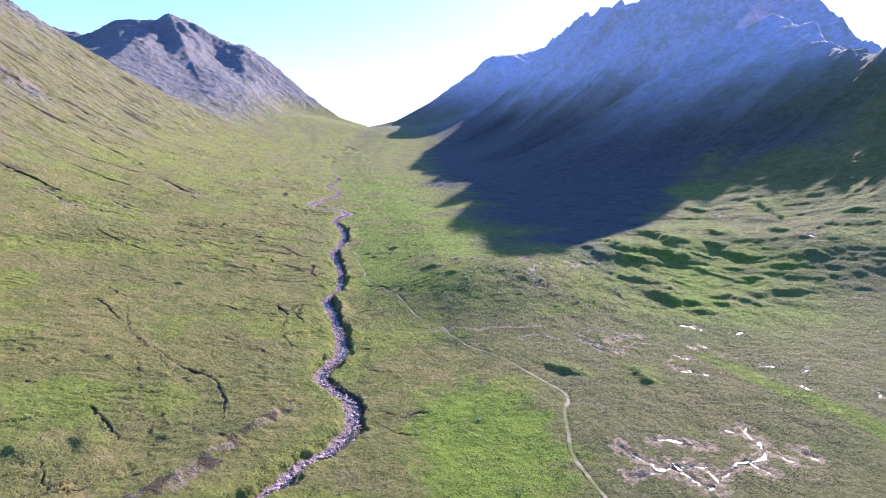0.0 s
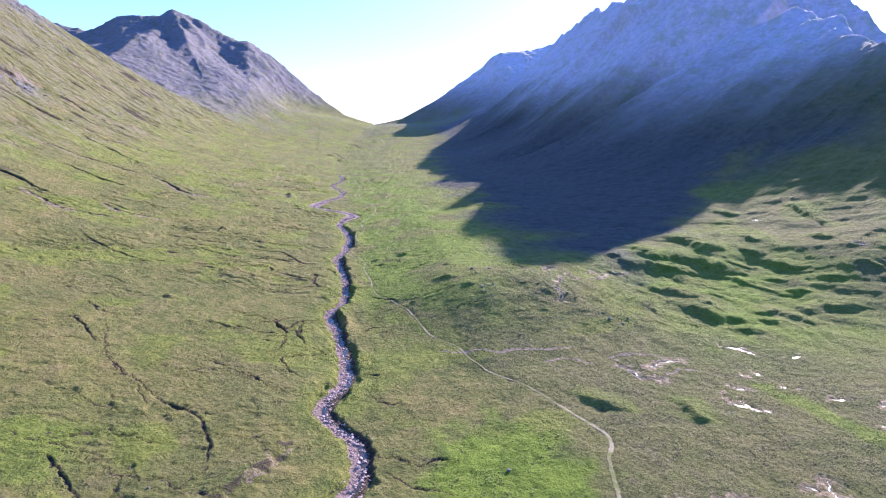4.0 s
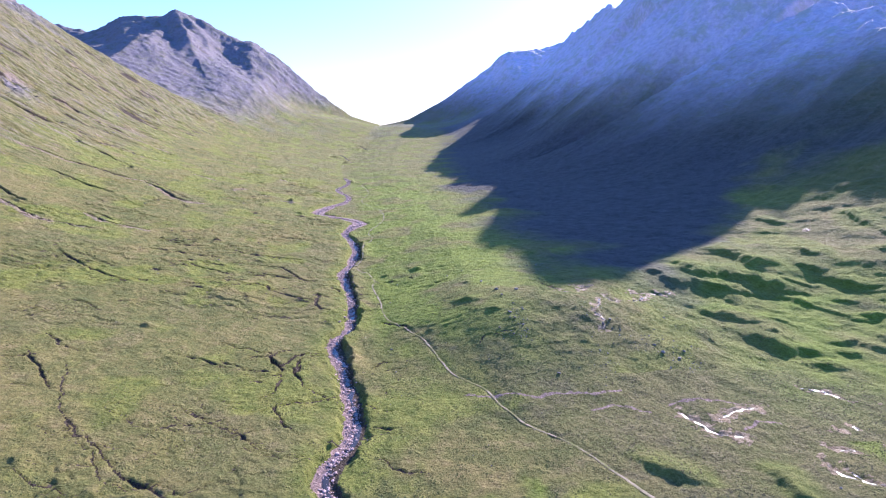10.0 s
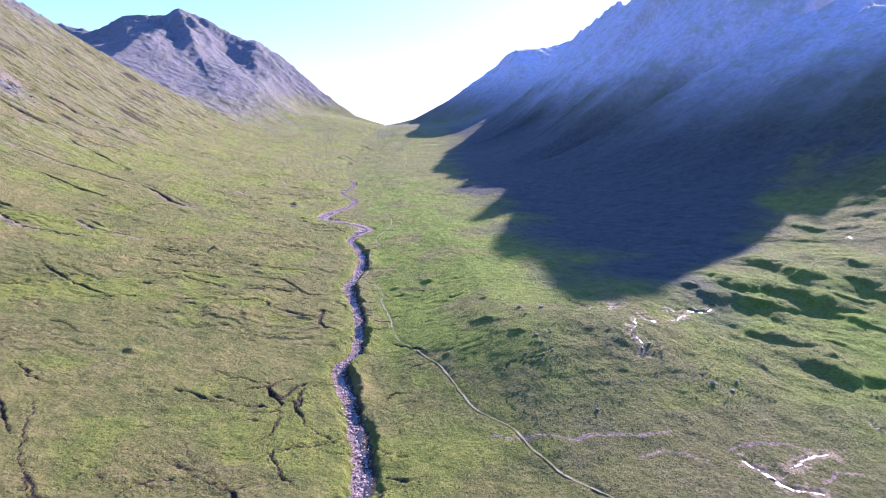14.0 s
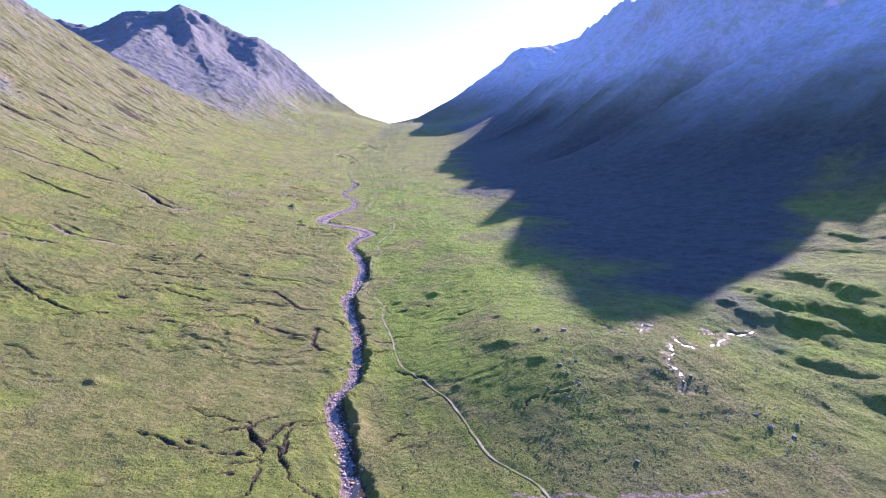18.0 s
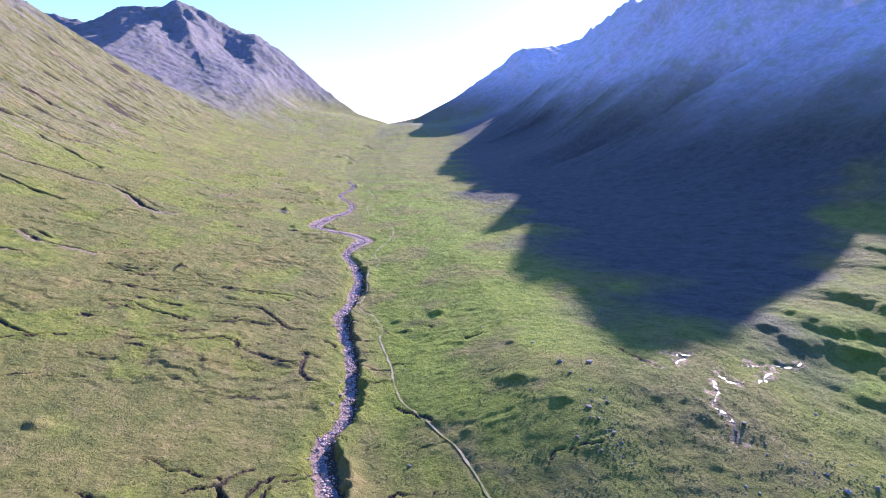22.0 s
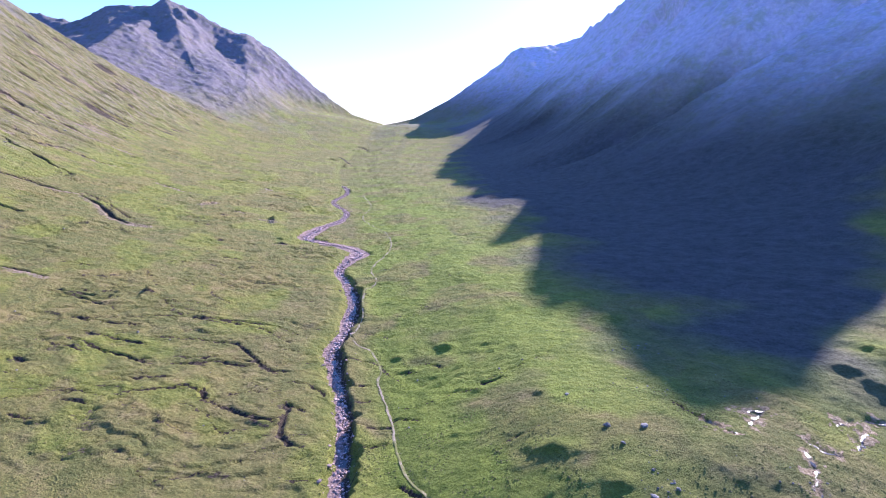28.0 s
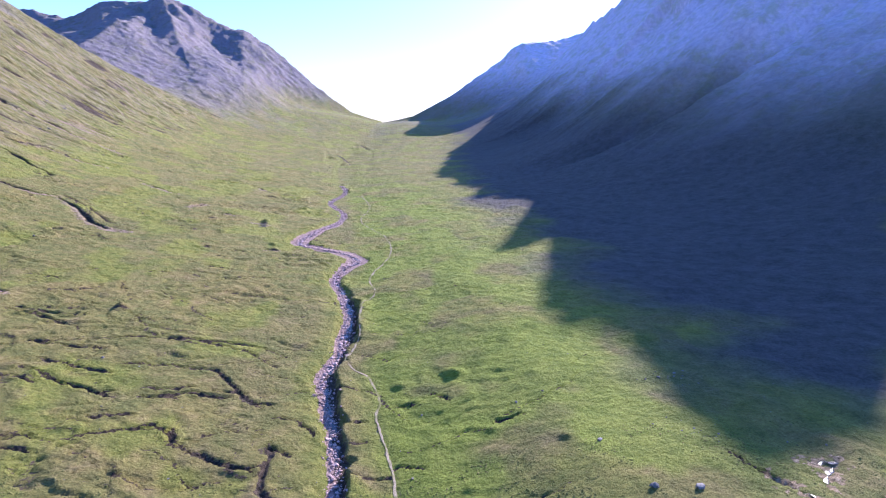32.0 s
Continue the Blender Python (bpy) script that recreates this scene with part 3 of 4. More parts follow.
def stray_cuts():
    """Short scarps that lie about on the slopes: lines, half widths and depths."""
    out = []
    for k in range(200):
        y = 150 + 1150 * RNG.random() ** 1.3
        left = RNG.random() < 0.84 or y < 360
        x = floor_x(y) + (-(20 + (90 + 0.28 * y) * RNG.random()) if left else 14 + (60 + 0.05 * y) * RNG.random())
        n, turn = int(RNG.integers(4, 11)), RNG.normal(-0.25 if left else 0.2, 0.22)
        size = (3 + 5 * RNG.random()) * (1 + y / 900)
        px, py, line = float(x), y, []
        for _ in range(n):
            line.append((px, py))
            turn = 0.7 * turn + RNG.normal(0, 0.4)
            px, py = px + size * math.cos(turn), py + size * math.sin(turn)
        out.append((line, (0.16 + 0.26 * RNG.random()) * (0.8 + y / 600), 0.4 + 0.5 * RNG.random() + y / 1500))
    return out


STRAYS = stray_cuts()
masks = {}


def relief(x, y):
    """Full height of the ground; fills the masks that the moor's material reads."""
    z = land(x, y)
    s, zf = x - floor_x(y), floor_z(y)
    rise = z - zf
    ones = np.ones_like(x)
    hillside = step(15, 90, rise)
    # broken slopes: folds that run with the contours, ribs and gullies that run down them
    gully = step(0.30, 0.62, vnoise(x / 80 + 0.25 * vnoise(x / 30, y / 30, 2), y / 13 - x / 60, 3)) * step(25, 60, rise) * (s < 0) * (y < 1950)
    fall = vnoise(x / 55, y / 5.5 - x / 30, 4) + 0.6 * vnoise(x / 26, y / 2.8 - x / 14, 6)
    z = z + hillside * (s < 0) * ((0.85 * fall + 1.2 * fbm(x / 30, y / 22, 9, 3)) * (1 + y / 2200) - 3.0 * gully)
    crag = np.exp(-((x + 545) / 50) ** 2 - ((y - 1030) / 60) ** 2) + 0.9 * np.exp(-((x + 860) / 90) ** 2 - ((y - 1660) / 120) ** 2)
    crag = np.clip(1.6 * crag - 0.3, 0, 1)
    z = z + crag * (3.5 * ridged(x / 16, y / 12, 16, 4) + 1.5 * fbm(x / 5, y / 5, 17, 3))
    front = step(4, 20, s) * (1 - step(85, 120, s)) * step(300, 340, y) * (1 - step(440, 500, y))
    z = z + (1 - hillside) * (1 - 0.65 * front) * (0.8 * fbm(x / 26, y / 34, 5, 3) + 0.30 * fbm(x / 5.5, y / 6.5, 8, 3) + 0.11 * vnoise(x / 1.7, y / 1.7, 11))
    rug = step(60, 220, rise)
    z = z + rug * (1 - 0.6 * (s < 0)) * (5 * ridged(x / 95 + y / 300, y / 85, 12, 4) * (0.5 + 0.5 * step(200, 420, rise)) + 2.2 * fbm(x / 22, y / 24, 14, 4))
    ribs = ridged(y / 62 - x / 170, x / 420, 21, 3)
    z = z + (s > 0) * step(30, 120, rise) * (y < 2500) * (3.5 + 2.5 * step(100, 300, rise)) * ribs
    # gullies of the peak's face
    px, py = x + 812, y - 2690
    pr, pa = np.hypot(px, py), np.arctan2(px, -py)
    face = step(2150, 2350, y) * (x < 0) * step(90, 190, rise) * step(20, 120, pr)
    z = z + face * (9 * ridged(pa * 2.2 + 0.3 * vnoise(x / 110, y / 110, 40), pr / 620, 41, 3) + 4 * ridged(x / 75, y / 75, 47, 3)
                    + 0.9 * ridged(x / 22, y / 22, 52, 3)) * (0.55 + 0.45 * step(150, 330, rise))
    # small knolls on the benches right of the stream
    bench = step(6, 25, s) * (1 - step(150, 300, s)) * step(300, 400, y) * (1 - step(1000, 1500, y))
    z = z + bench * (0.34 * fbm(x / 17, y / 11, 60, 3) + 0.22 * np.maximum(fbm(x / 4, y / 3, 61, 3), 0))
    apron = step(120, 200, s) * step(280, 340, y) * (1 - step(60, 140, rise - 40)) * (y < 1000)
    z = z + np.exp(-((x - 118) / 48) ** 2 - ((y - 376) / 38) ** 2) * (0.3 * np.maximum(vnoise(x / 2.4, y / 2.4, 67), 0) + 0.35 * fbm(x / 9, y / 7, 68, 2))
    z = z + apron * (1.7 * np.maximum(vnoise((x * SUN_Y - y * SUN_X) / 30, (x * SUN_X + y * SUN_Y) / 15, 63), 0) + 0.5 * fbm((x * SUN_Y - y * SUN_X) / 13, (x * SUN_X + y * SUN_Y) / 7, 64, 3))
    lush = 0.45 * bench * step(-0.2, 0.5, fbm(x / 25, y / 25, 66, 3))
    moraine = np.exp(-((x - 255) / 75) ** 4 - ((y - 385) / 95) ** 4)
    lime = moraine * (0.62 + 0.38 * vnoise(x / 14, y / 14, 69))
    for (mx, my, w) in MOUNDS_FLOOR + MOUNDS_FAR:
        cx, cy = mx + 0.20 * w * SUN_X, my + 0.20 * w * SUN_Y
        at = np.nonzero(((np.abs(x - cx) < 1.6 * w) & (np.abs(y - cy) < 1.6 * w)).ravel())[0]
        if len(at) == 0:
            continue
        ex, ey = x.ravel()[at] - cx, y.ravel()[at] - cy
        ex, ey = ex + 0.06 * w * fbm(ex / (0.5 * w) + mx, ey / (0.5 * w), 70, 2), ey + 0.06 * w * fbm(ex / (0.5 * w), ey / (0.5 * w) + my, 71, 2)
        q = ex * SUN_X + ey * SUN_Y
        p = ex * SUN_Y - ey * SUN_X
        r = np.sqrt((p / (0.52 * w)) ** 2 + (q / np.where(q < 0, 0.235 * w, 0.6 * w)) ** 2)
        z.ravel()[at] += (0.105 if my < 330 else 0.14) * w * (1 - step(0.15, 1.15, r)) * (0.9 + 0.2 * vnoise(ex / 3, ey / 3, 72))
    rise2 = 0 * x
    for ax, ay, bx, by, w in RIDGES_HIGH + RIDGES_LOW:
        w, cut_in = (0.58 + 0.022 * w) * w, min(0.6 * w / (math.hypot(bx - ax, by - ay) + 0.1), 0.4)
        ax, ay, bx, by = ax + cut_in * (bx - ax), ay + cut_in * (by - ay), bx + cut_in * (ax - bx), by + cut_in * (ay - by)
        off = 0.45 * w
        line = np.array([(ax, ay), (0.5 * (ax + bx) + 0.12 * w, 0.5 * (ay + by) + 0.12 * w), (bx, by)]) + (off * SUN_X, off * SUN_Y)
        at, d, _, u = near(line, x + 0.22 * w * vnoise(x / (0.9 * w), y / (0.9 * w), 73), y + 0.22 * w * vnoise(x / (0.9 * w), y / (0.9 * w), 74), 3.2 * w)
        if len(at) == 0:
            continue
        k = np.clip(u, 0, 1)
        lx, ly = np.interp(k, [0, 0.5, 1], line[:, 0]), np.interp(k, [0, 0.5, 1], line[:, 1])
        ahead = (x.ravel()[at] - lx) * SUN_X + (y.ravel()[at] - ly) * SUN_Y
        steep = step(-0.5 * w, 0.6 * w, ahead)
        r = d / (w * (1 + 1.5 * steep))
        bump = 0.56 * w * (0.75 + 0.25 * np.sin(np.pi * k)) * (1 - step(0.0, 1.12, r)) * (0.93 + 0.14 * vnoise(x.ravel()[at] / 4, y.ravel()[at] / 4, 72))
        rise2.ravel()[at] = np.maximum(rise2.ravel()[at], bump)
        lime.ravel()[at] = np.maximum(lime.ravel()[at], 0.45 * (1 - step(0.7, 1.5, r)) * (0.7 + 0.3 * vnoise(x.ravel()[at] / 6, y.ravel()[at] / 6, 75)))
    z = z + rise2
    # wavering of all the lines
    wx = x + 0.9 * vnoise(x / 4.2, y / 4.2, 80) + 0.45 * vnoise(x / 1.9, y / 1.9, 81)
    wy = y + 0.9 * vnoise(x / 4.2, y / 4.2, 82) + 0.45 * vnoise(x / 1.9, y / 1.9, 83)
    peat, gravel, wet = 0 * ones, 0 * ones, 0 * ones

    def cut(line, half, depth, bare=1.0):
        at, d, _, u = near(np.array(line, float), wx, wy, 3.5 * half)
        if len(at) == 0:
            return
        h = half * (0.58 + 0.34 * np.sin(np.pi * np.clip(u, 0.03, 0.97)) + 0.34 * vnoise(u * 9 + half * 50, u * 0 + depth, 90))
        h = np.maximum(h, 0.12)
        z.ravel()[at] -= depth * (1 - step(0.35, 1.05, d / h))
        z.ravel()[at] += 0.22 * depth * step(0.9, 1.3, d / h) * (1 - step(1.3, 3.2, d / h))
        peat.ravel()[at] = np.maximum(peat.ravel()[at], bare * (1 - step(0.7, 1.25, d / h)))

    for group, half, depth in ((CUTS_NEAR, 0.6, 0.8), (CUTS_HILL, 1.3, 1.8), (CUTS_GULLY, 2.6, 3.4), (CUTS_HEAD, 3.0, 2.6)):
        for line in group:
            cut(line, half, depth)
    for line in HAGS_A + HAGS_B + HAGS_C + HAGS_D:
        cut(line, 0.40 + 0.0010 * line[0][1], 0.9 + 0.0009 * line[0][1])
    for line in SCARS:
        half = 0.9 + 0.0016 * line[0][1]
        cut(line, half, 1.1 * half)
        at, d, _, u = near(np.array(line, float) - (0, 1.2 * half), wx, wy, 5 * half)
        gravel.ravel()[at] = np.maximum(gravel.ravel()[at], 0.52 * (1 - step(0.6, 4.2, d / half + 1.4 * vnoise(x.ravel()[at] / 14, y.ravel()[at] / 5, 190))))
    for line in CUTS_PEAT:
        cut(line, 1.5, 1.2)
    for line, half, depth in STRAYS:
        cut(line, half, depth, 0.8)
    # low steps in the turf, facing down the glen
    for side, seed, share in ((s < -8, 170, 1.0), (s > 8, 180, 0.42)):
        h = 27 * np.log(np.maximum(y, 60)) + 1.5 * vnoise(wx / 34 * 300 / np.maximum(y, 200), wy / 20, seed) + 0.55 * vnoise(wx / 11, wy / 9, seed + 1) + 0.12 * vnoise(wx / 3, wy / 3, seed + 2)
        part_h = h - np.floor(h)
        tall = side * share * 0.0024 * np.clip(y, 150, 1100) * step(0.02, 0.5, fbm(x / 48, y / 40, seed + 3, 3)) * (1 - step(30, 70, rise)) * step(130, 170, y) * (1 - step(1300, 1700, y)) * (1 - step(60, 110, s) * (y < 330))
        z = z + tall * (step(0.44, 0.56, part_h) - part_h)
        peat = np.maximum(peat, 0.62 * step(0.25, 0.9, tall / (0.0024 * np.clip(y, 150, 1100))) * step(0.43, 0.48, part_h) * (1 - step(0.51, 0.57, part_h)) * step(-0.2, 0.4, vnoise(x / 12, y / 12, seed + 5)))
    # winding nets of small scarps in the peat of the floor
    net = vnoise(wx / 27, wy / 10, 160) + 0.35 * vnoise(wx / 8, wy / 4, 161) + 0.1 * vnoise(wx / 2.5, wy / 2, 162)
    wide_net = vnoise(wx / 46, wy / 19, 163) + 0.3 * vnoise(wx / 13, wy / 7, 164)
    zone = (s < -12) * (1 - step(45, 90, rise)) * step(0.0, 0.35, fbm(x / 60, y / 45, 165, 3) + 0.25 * step(420, 480, y) * (1 - step(600, 750, y))) * step(150, 200, y)
    thin = (1 - step(0.02, 0.08, np.abs(net))) * (1 - step(600, 760, y)) + (1 - step(0.02, 0.07, np.abs(wide_net))) * step(480, 700, y) * (1 - step(1300, 1700, y))
    z -= zone * thin * (0.75 + np.maximum(y - 400, 0) / 900)
    peat = np.maximum(peat, 0.5 * zone * thin)
    for k, line in enumerate(POOLS_BOG + POOLS_MOOR + POOLS_EAST):
        broad = 1.0 if k < len(POOLS_BOG) else (0.8 if k < len(POOLS_BOG) + 2 else 0.42)
        at, d, _, u = near(np.array(line, float), wx, wy, 9)
        hole = 1 - step(0.6, 1.5, d)
        z.ravel()[at] -= 0.5 * hole
        scar = (1 - step(1.2 * broad, 7.2 * broad, d + 3.4 * vnoise(wx.ravel()[at] / 2.3, wy.ravel()[at] / 2.3, 95) + 1.6 * vnoise(wx.ravel()[at] / 0.9, wy.ravel()[at] / 0.9, 96)))
        peat.ravel()[at] = np.maximum(peat.ravel()[at], 0.75 * scar)
        wet.ravel()[at] = np.maximum(wet.ravel()[at], scar)
    # earth bank beside the stream's lower bend
    at, d, side, u = near(curve([(-62, 168), (-46, 190), (-36, 208), (-27, 226), (-24, 238)], 3), wx, wy, 16)
    z.ravel()[at] += 2.2 * (1 - step(0.5, 14, d)) * np.where(side < 0, 1, 1 - step(0.3, 5, d))
    peat.ravel()[at] = np.maximum(peat.ravel()[at], 0.62 * (side > 0) * (1 - step(1.0, 9, d + 5 * vnoise(wx.ravel()[at] / 5, wy.ravel()[at] / 5, 97))) * step(-0.5, 0.2, vnoise(wx.ravel()[at] / 7, wy.ravel()[at] / 7, 98)))
    gravel.ravel()[at] = np.maximum(gravel.ravel()[at], 0.5 * (side > 0) * (1 - step(1.0, 8, d + 5 * vnoise(wx.ravel()[at] / 6, wy.ravel()[at] / 6, 99))))
    # the stream's bed between its banks; the bank towards the sun is the taller
    at, d, side, u = near(river_line, wx, wy, 30)
    yy, xx = y.ravel()[at], x.ravel()[at]
    far = 1 + np.maximum(yy - 500, 0) / 1200
    half = (2.7 + 0.9 * vnoise(yy / 17, yy * 0, 101) + 3.2 * step(670, 740, yy) * (1 - step(800, 900, yy))) * far * (1 - 0.55 * step(880, 1000, yy))
    bed = floor_z(yy) - 2.0 + 1.6 * step(680, 740, yy) + 0.55 * step(1000, 1150, yy) + 0.25 * vnoise(xx / 1.3, yy / 1.3, 103) + 0.3 * vnoise(xx / 3.1, yy / 3.1, 104)
    tall = np.where(side > 0, 1.5 + 2.3 * vnoise(yy / 17, 0 * yy, 105), 0.4)
    tall = tall * (1 - 0.95 * step(620, 700, yy))
    ground_z = z.ravel()[at] + np.maximum(tall, 0) * (1 - step(half + 1, half + 13, d))
    cove = np.where(side > 0, 3.2 * np.maximum(vnoise(yy / 9, 0 * yy + 4, 107), 0) * (yy < 700), 0)
    blend = step(half + cove, half + cove + np.where(side > 0, 2.2, 4.0), d + 0.7 * vnoise(xx / 2.4, yy / 2.4, 106))
    z.ravel()[at] = np.where(d < 24, bed * (1 - blend) + np.maximum(ground_z, bed) * blend, z.ravel()[at])
    gravel.ravel()[at] = np.maximum(gravel.ravel()[at], (1 - step(half - 0.2, half + 1.2, d)) * (1 - 0.8 * step(900, 1050, yy)))
    peat.ravel()[at] = np.maximum(peat.ravel()[at], 0.7 * (side > 0) * (1 - step(half + 0.6, half + 3.0, d)) * (1 - step(620, 700, yy)))
    lush.ravel()[at] = np.maximum(lush.ravel()[at], 0.55 * (side < 0) * (1 - step(half + 4, half + 16, d)))
    # worn hollow of the footpath
    at, d, _, u = near(path_line, wx * 0.5 + x * 0.5, wy * 0.5 + y * 0.5, 6)
    z.ravel()[at] -= 0.32 * (1 - step(0.9, 1.9, d))
    gravel.ravel()[at] = np.maximum(gravel.ravel()[at], 0.45 * (1 - step(0.6, 1.5, d)))
    peat.ravel()[at] = np.maximum(peat.ravel()[at], 0.35 * (1 - step(1.5, 3.5, d + vnoise(wx.ravel()[at] / 3, wy.ravel()[at] / 3, 110))))
    for line in TRACKS:
        at, d, _, u = near(np.array(line, float), wx, wy, 5)
        gravel.ravel()[at] = np.maximum(gravel.ravel()[at], 0.62 * (1 - step(0.4, 1.7, d)))
    # scree and bare streaks on the hillside
    scree = (s < 0) * step(18, 60, rise) * step(0.42, 0.72, vnoise(x / 80, y / 16 - x / 50, 120) + 0.4 * vnoise(x / 22, y / 4, 121))
    gravel = np.maximum(gravel, 0.45 * scree)
    gravel = np.maximum(gravel, 0.5 * gully * step(0.1, 0.5, vnoise(x / 40, y / 60, 122)))
    peat = np.maximum(peat, 0.8 * gully * step(-0.1, 0.4, vnoise(x / 35, y / 50, 123)))
    rock = np.where(s < 0, step(230, 420, rise + 70 * fbm(x / 70, y / 30, 130, 3)), step(60, 330, rise - 120 * (1 - step(620, 1000, y)) + 130 * step(2000, 2300, y) + 35 * fbm(x / 80, y / 80, 132, 3)))
    rock = np.maximum(rock, step(1880, 1960, y) * (s < -50) * step(0, 150, rise + 16 * fbm(x / 45, y / 45, 131, 3)))
    rock = np.maximum(rock, 0.9 * crag * step(-0.4, 0.3, fbm(x / 14, y / 14, 135, 3)))
    patch = 1 - step(0.6, 1.1, np.hypot((x - 60) / 35, (y - 203) / 58) + 0.18 * fbm(x / 9, y / 9, 140, 3))
    meadow = 1 - step(0.5, 1.2, np.hypot((x + 112) / 34, (y - 222) / 26) + 0.35 * fbm(x / 12, y / 12, 142, 3))
    strip = 1 - step(3, 9, np.abs(x - 205 - 0.28 * (230 - y)) + 3 * vnoise(x / 6, y / 9, 141)) + 0 * x
    lime = np.maximum(lime, 0.6 * meadow)
    lime = np.maximum(lime, np.maximum(patch, 0.7 * strip * (y > 150) * (y < 270)))
    brown = step(60, 110, s) * (1 - step(300, 420, y)) * 0.8 + 0.6 * step(0.1, 0.6, fbm(x / 40, y / 55, 150, 3))
    lush = np.maximum(lush, 0.75 * step(0.05, 0.6, fbm(x / 33, y / 40, 152, 4)) * (1 - step(40, 130, rise)) * (1 - 0.95 * step(80, 115, s) * (y < 330)))
    heath = np.exp(-((x - 118) / 48) ** 2 - ((y - 376) / 38) ** 2)
    brown = np.maximum(brown * (1 - 0.35 * (s < 0)), heath * (0.6 + 0.4 * vnoise(x / 6, y / 6, 153)))
    lush = lush * (1 - 0.8 * heath)
    # lime left off ground in the long hill's shade, to keep it darker
    lime = np.maximum(lime, 0.75 * bench * (1 - heath) * (1 - step(100, 160, s)) * step(-0.5, 0.2, fbm(x / 30, y / 30, 154, 3)))
    brown = np.maximum(brown, 0.95 * (s < 0) * step(25, 160, rise) * (0.55 + 0.45 * vnoise(x / 60, y / 14 - x / 40, 151)))
    brown = np.clip(brown * (1 - lush) * (1 - lime), 0, 1)
    # shade painted on the mountain's foot and its steep flank
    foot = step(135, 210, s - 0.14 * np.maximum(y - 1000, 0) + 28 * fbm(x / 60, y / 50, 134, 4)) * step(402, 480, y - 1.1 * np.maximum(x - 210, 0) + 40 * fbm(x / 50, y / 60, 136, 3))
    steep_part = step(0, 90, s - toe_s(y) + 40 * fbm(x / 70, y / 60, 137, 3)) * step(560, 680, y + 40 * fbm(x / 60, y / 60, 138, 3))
    shade_mask = 0.95 * (s > 0) * (y < 2300) * np.maximum(foot, steep_part) * (1 - 0.85 * step(90, 260, rise))
    # pale: haze put into the colour high on the right-hand hill and ridge
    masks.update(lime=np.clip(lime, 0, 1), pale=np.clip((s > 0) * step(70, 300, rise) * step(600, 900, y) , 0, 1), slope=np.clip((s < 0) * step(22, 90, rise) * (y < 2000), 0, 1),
                 peat=np.clip(peat, 0, 1), gravel=np.clip(gravel, 0, 1), wet=np.clip(wet, 0, 1), lush=np.clip(lush, 0, 1), rock=rock, brown=brown, dark=np.clip(shade_mask, 0, 1))
    return z


def ground_at(px, py):
    """Height of the built sheet at single places, by its own grid."""
    out = []
    for x, y in zip(np.atleast_1d(px), np.atleast_1d(py)):
        r = int(np.clip(np.searchsorted(ROWS, y) - 1, 0, len(ROWS) - 2))
        v = (y - ROWS[r]) / (ROWS[r + 1] - ROWS[r])
        edge = []
        for k in (r, r + 1):
            edge.append(np.interp(x, XX[k], ZZ[k]))
        out.append(edge[0] * (1 - v) + edge[1] * v)
    return np.array(out)


def field_rows():
    rows = [-2500, -1600, -1000, -600, -300, -120, 0, 60]
    y = 100.0
    while y < 3600:
        rows.append(y)
        y += 0.75 if y < 400 else 0.75 * (y / 400) ** 1.25
    return np.array(rows + [3800, 4200, 4800, 5600])


def field_columns(n):
    u = np.linspace(0, 1, n)
    return np.concatenate([[-1.6, -0.7, -0.25, -0.08, -0.03], u, [1.03, 1.08, 1.25, 1.7, 2.6]])


ROWS, COLS = field_rows(), field_columns(760)
YY = np.repeat(ROWS[:, None], len(COLS), 1)
reach = np.maximum(YY, 100)
lo, hi = -(0.60 * (reach + 10) + 50), 0.98 * (reach + 10) + 50
lo, hi = np.maximum(lo, -1500), np.minimum(hi, 1800)
XX = lo + (hi - lo) * COLS[None, :]
ZZ = relief(XX, YY)


def sheet(name, keep, material, extra=None):
    """The faces of the field that are marked in keep, as one smooth mesh."""
    nr, nc = XX.shape
    r, c = np.nonzero(keep)
    quad = np.stack([r * nc + c, r * nc + c + 1, (r + 1) * nc + c + 1, (r + 1) * nc + c], 1)
    used, flat = np.unique(quad, return_inverse=True)
    me = bpy.data.meshes.new(name)
    me.vertices.add(len(used))
    me.vertices.foreach_set("co", np.stack([XX.ravel()[used], YY.ravel()[used], ZZ.ravel()[used]], 1).astype(np.float32).ravel())
    me.loops.add(len(quad) * 4)
    me.loops.foreach_set("vertex_index", flat.ravel().astype(np.int32))
    me.polygons.add(len(quad))
    me.polygons.foreach_set("loop_start", np.arange(0, len(quad) * 4, 4, dtype=np.int32))
    me.polygons.foreach_set("use_smooth", np.ones(len(quad), bool))
    me.update(calc_edges=True)
    for key, values in (extra or {}).items():
        att = me.attributes.new(key, "FLOAT", "POINT")
        att.data.foreach_set("value", values.ravel()[used].astype(np.float32))
    me.materials.append(material)
    return new(name, me)


# ---- the ground and the hills ----
cy, cx = (YY[:-1, :-1] + YY[1:, 1:]) / 2, (XX[:-1, :-1] + XX[1:, 1:]) / 2
cs = cx - floor_x(cy)
edge = 12 * vnoise(cx / 60, cy / 60, 200)
is_peak = (cy > 2330 + edge) & (cs < -120) & (land(cx, cy) - floor_z(cy) > 70)
is_ridge = (cy > 2450 + edge) & (cs > 120) & (cx < 2400)
is_hill = (cs > toe_s(cy) - 60 + edge) & ~is_ridge & (cy > 420) & (cx < 1500)
is_left = (cs < -360 + edge) & ~is_peak & (cy > 500) & (cy < 3000)
ground = sheet("ground", ~(is_peak | is_ridge | is_hill | is_left), MOOR, masks)
tagged(ground, "rough green and straw-coloured hill grass with peat cuts on the glen floor", "ground", kind="structure")
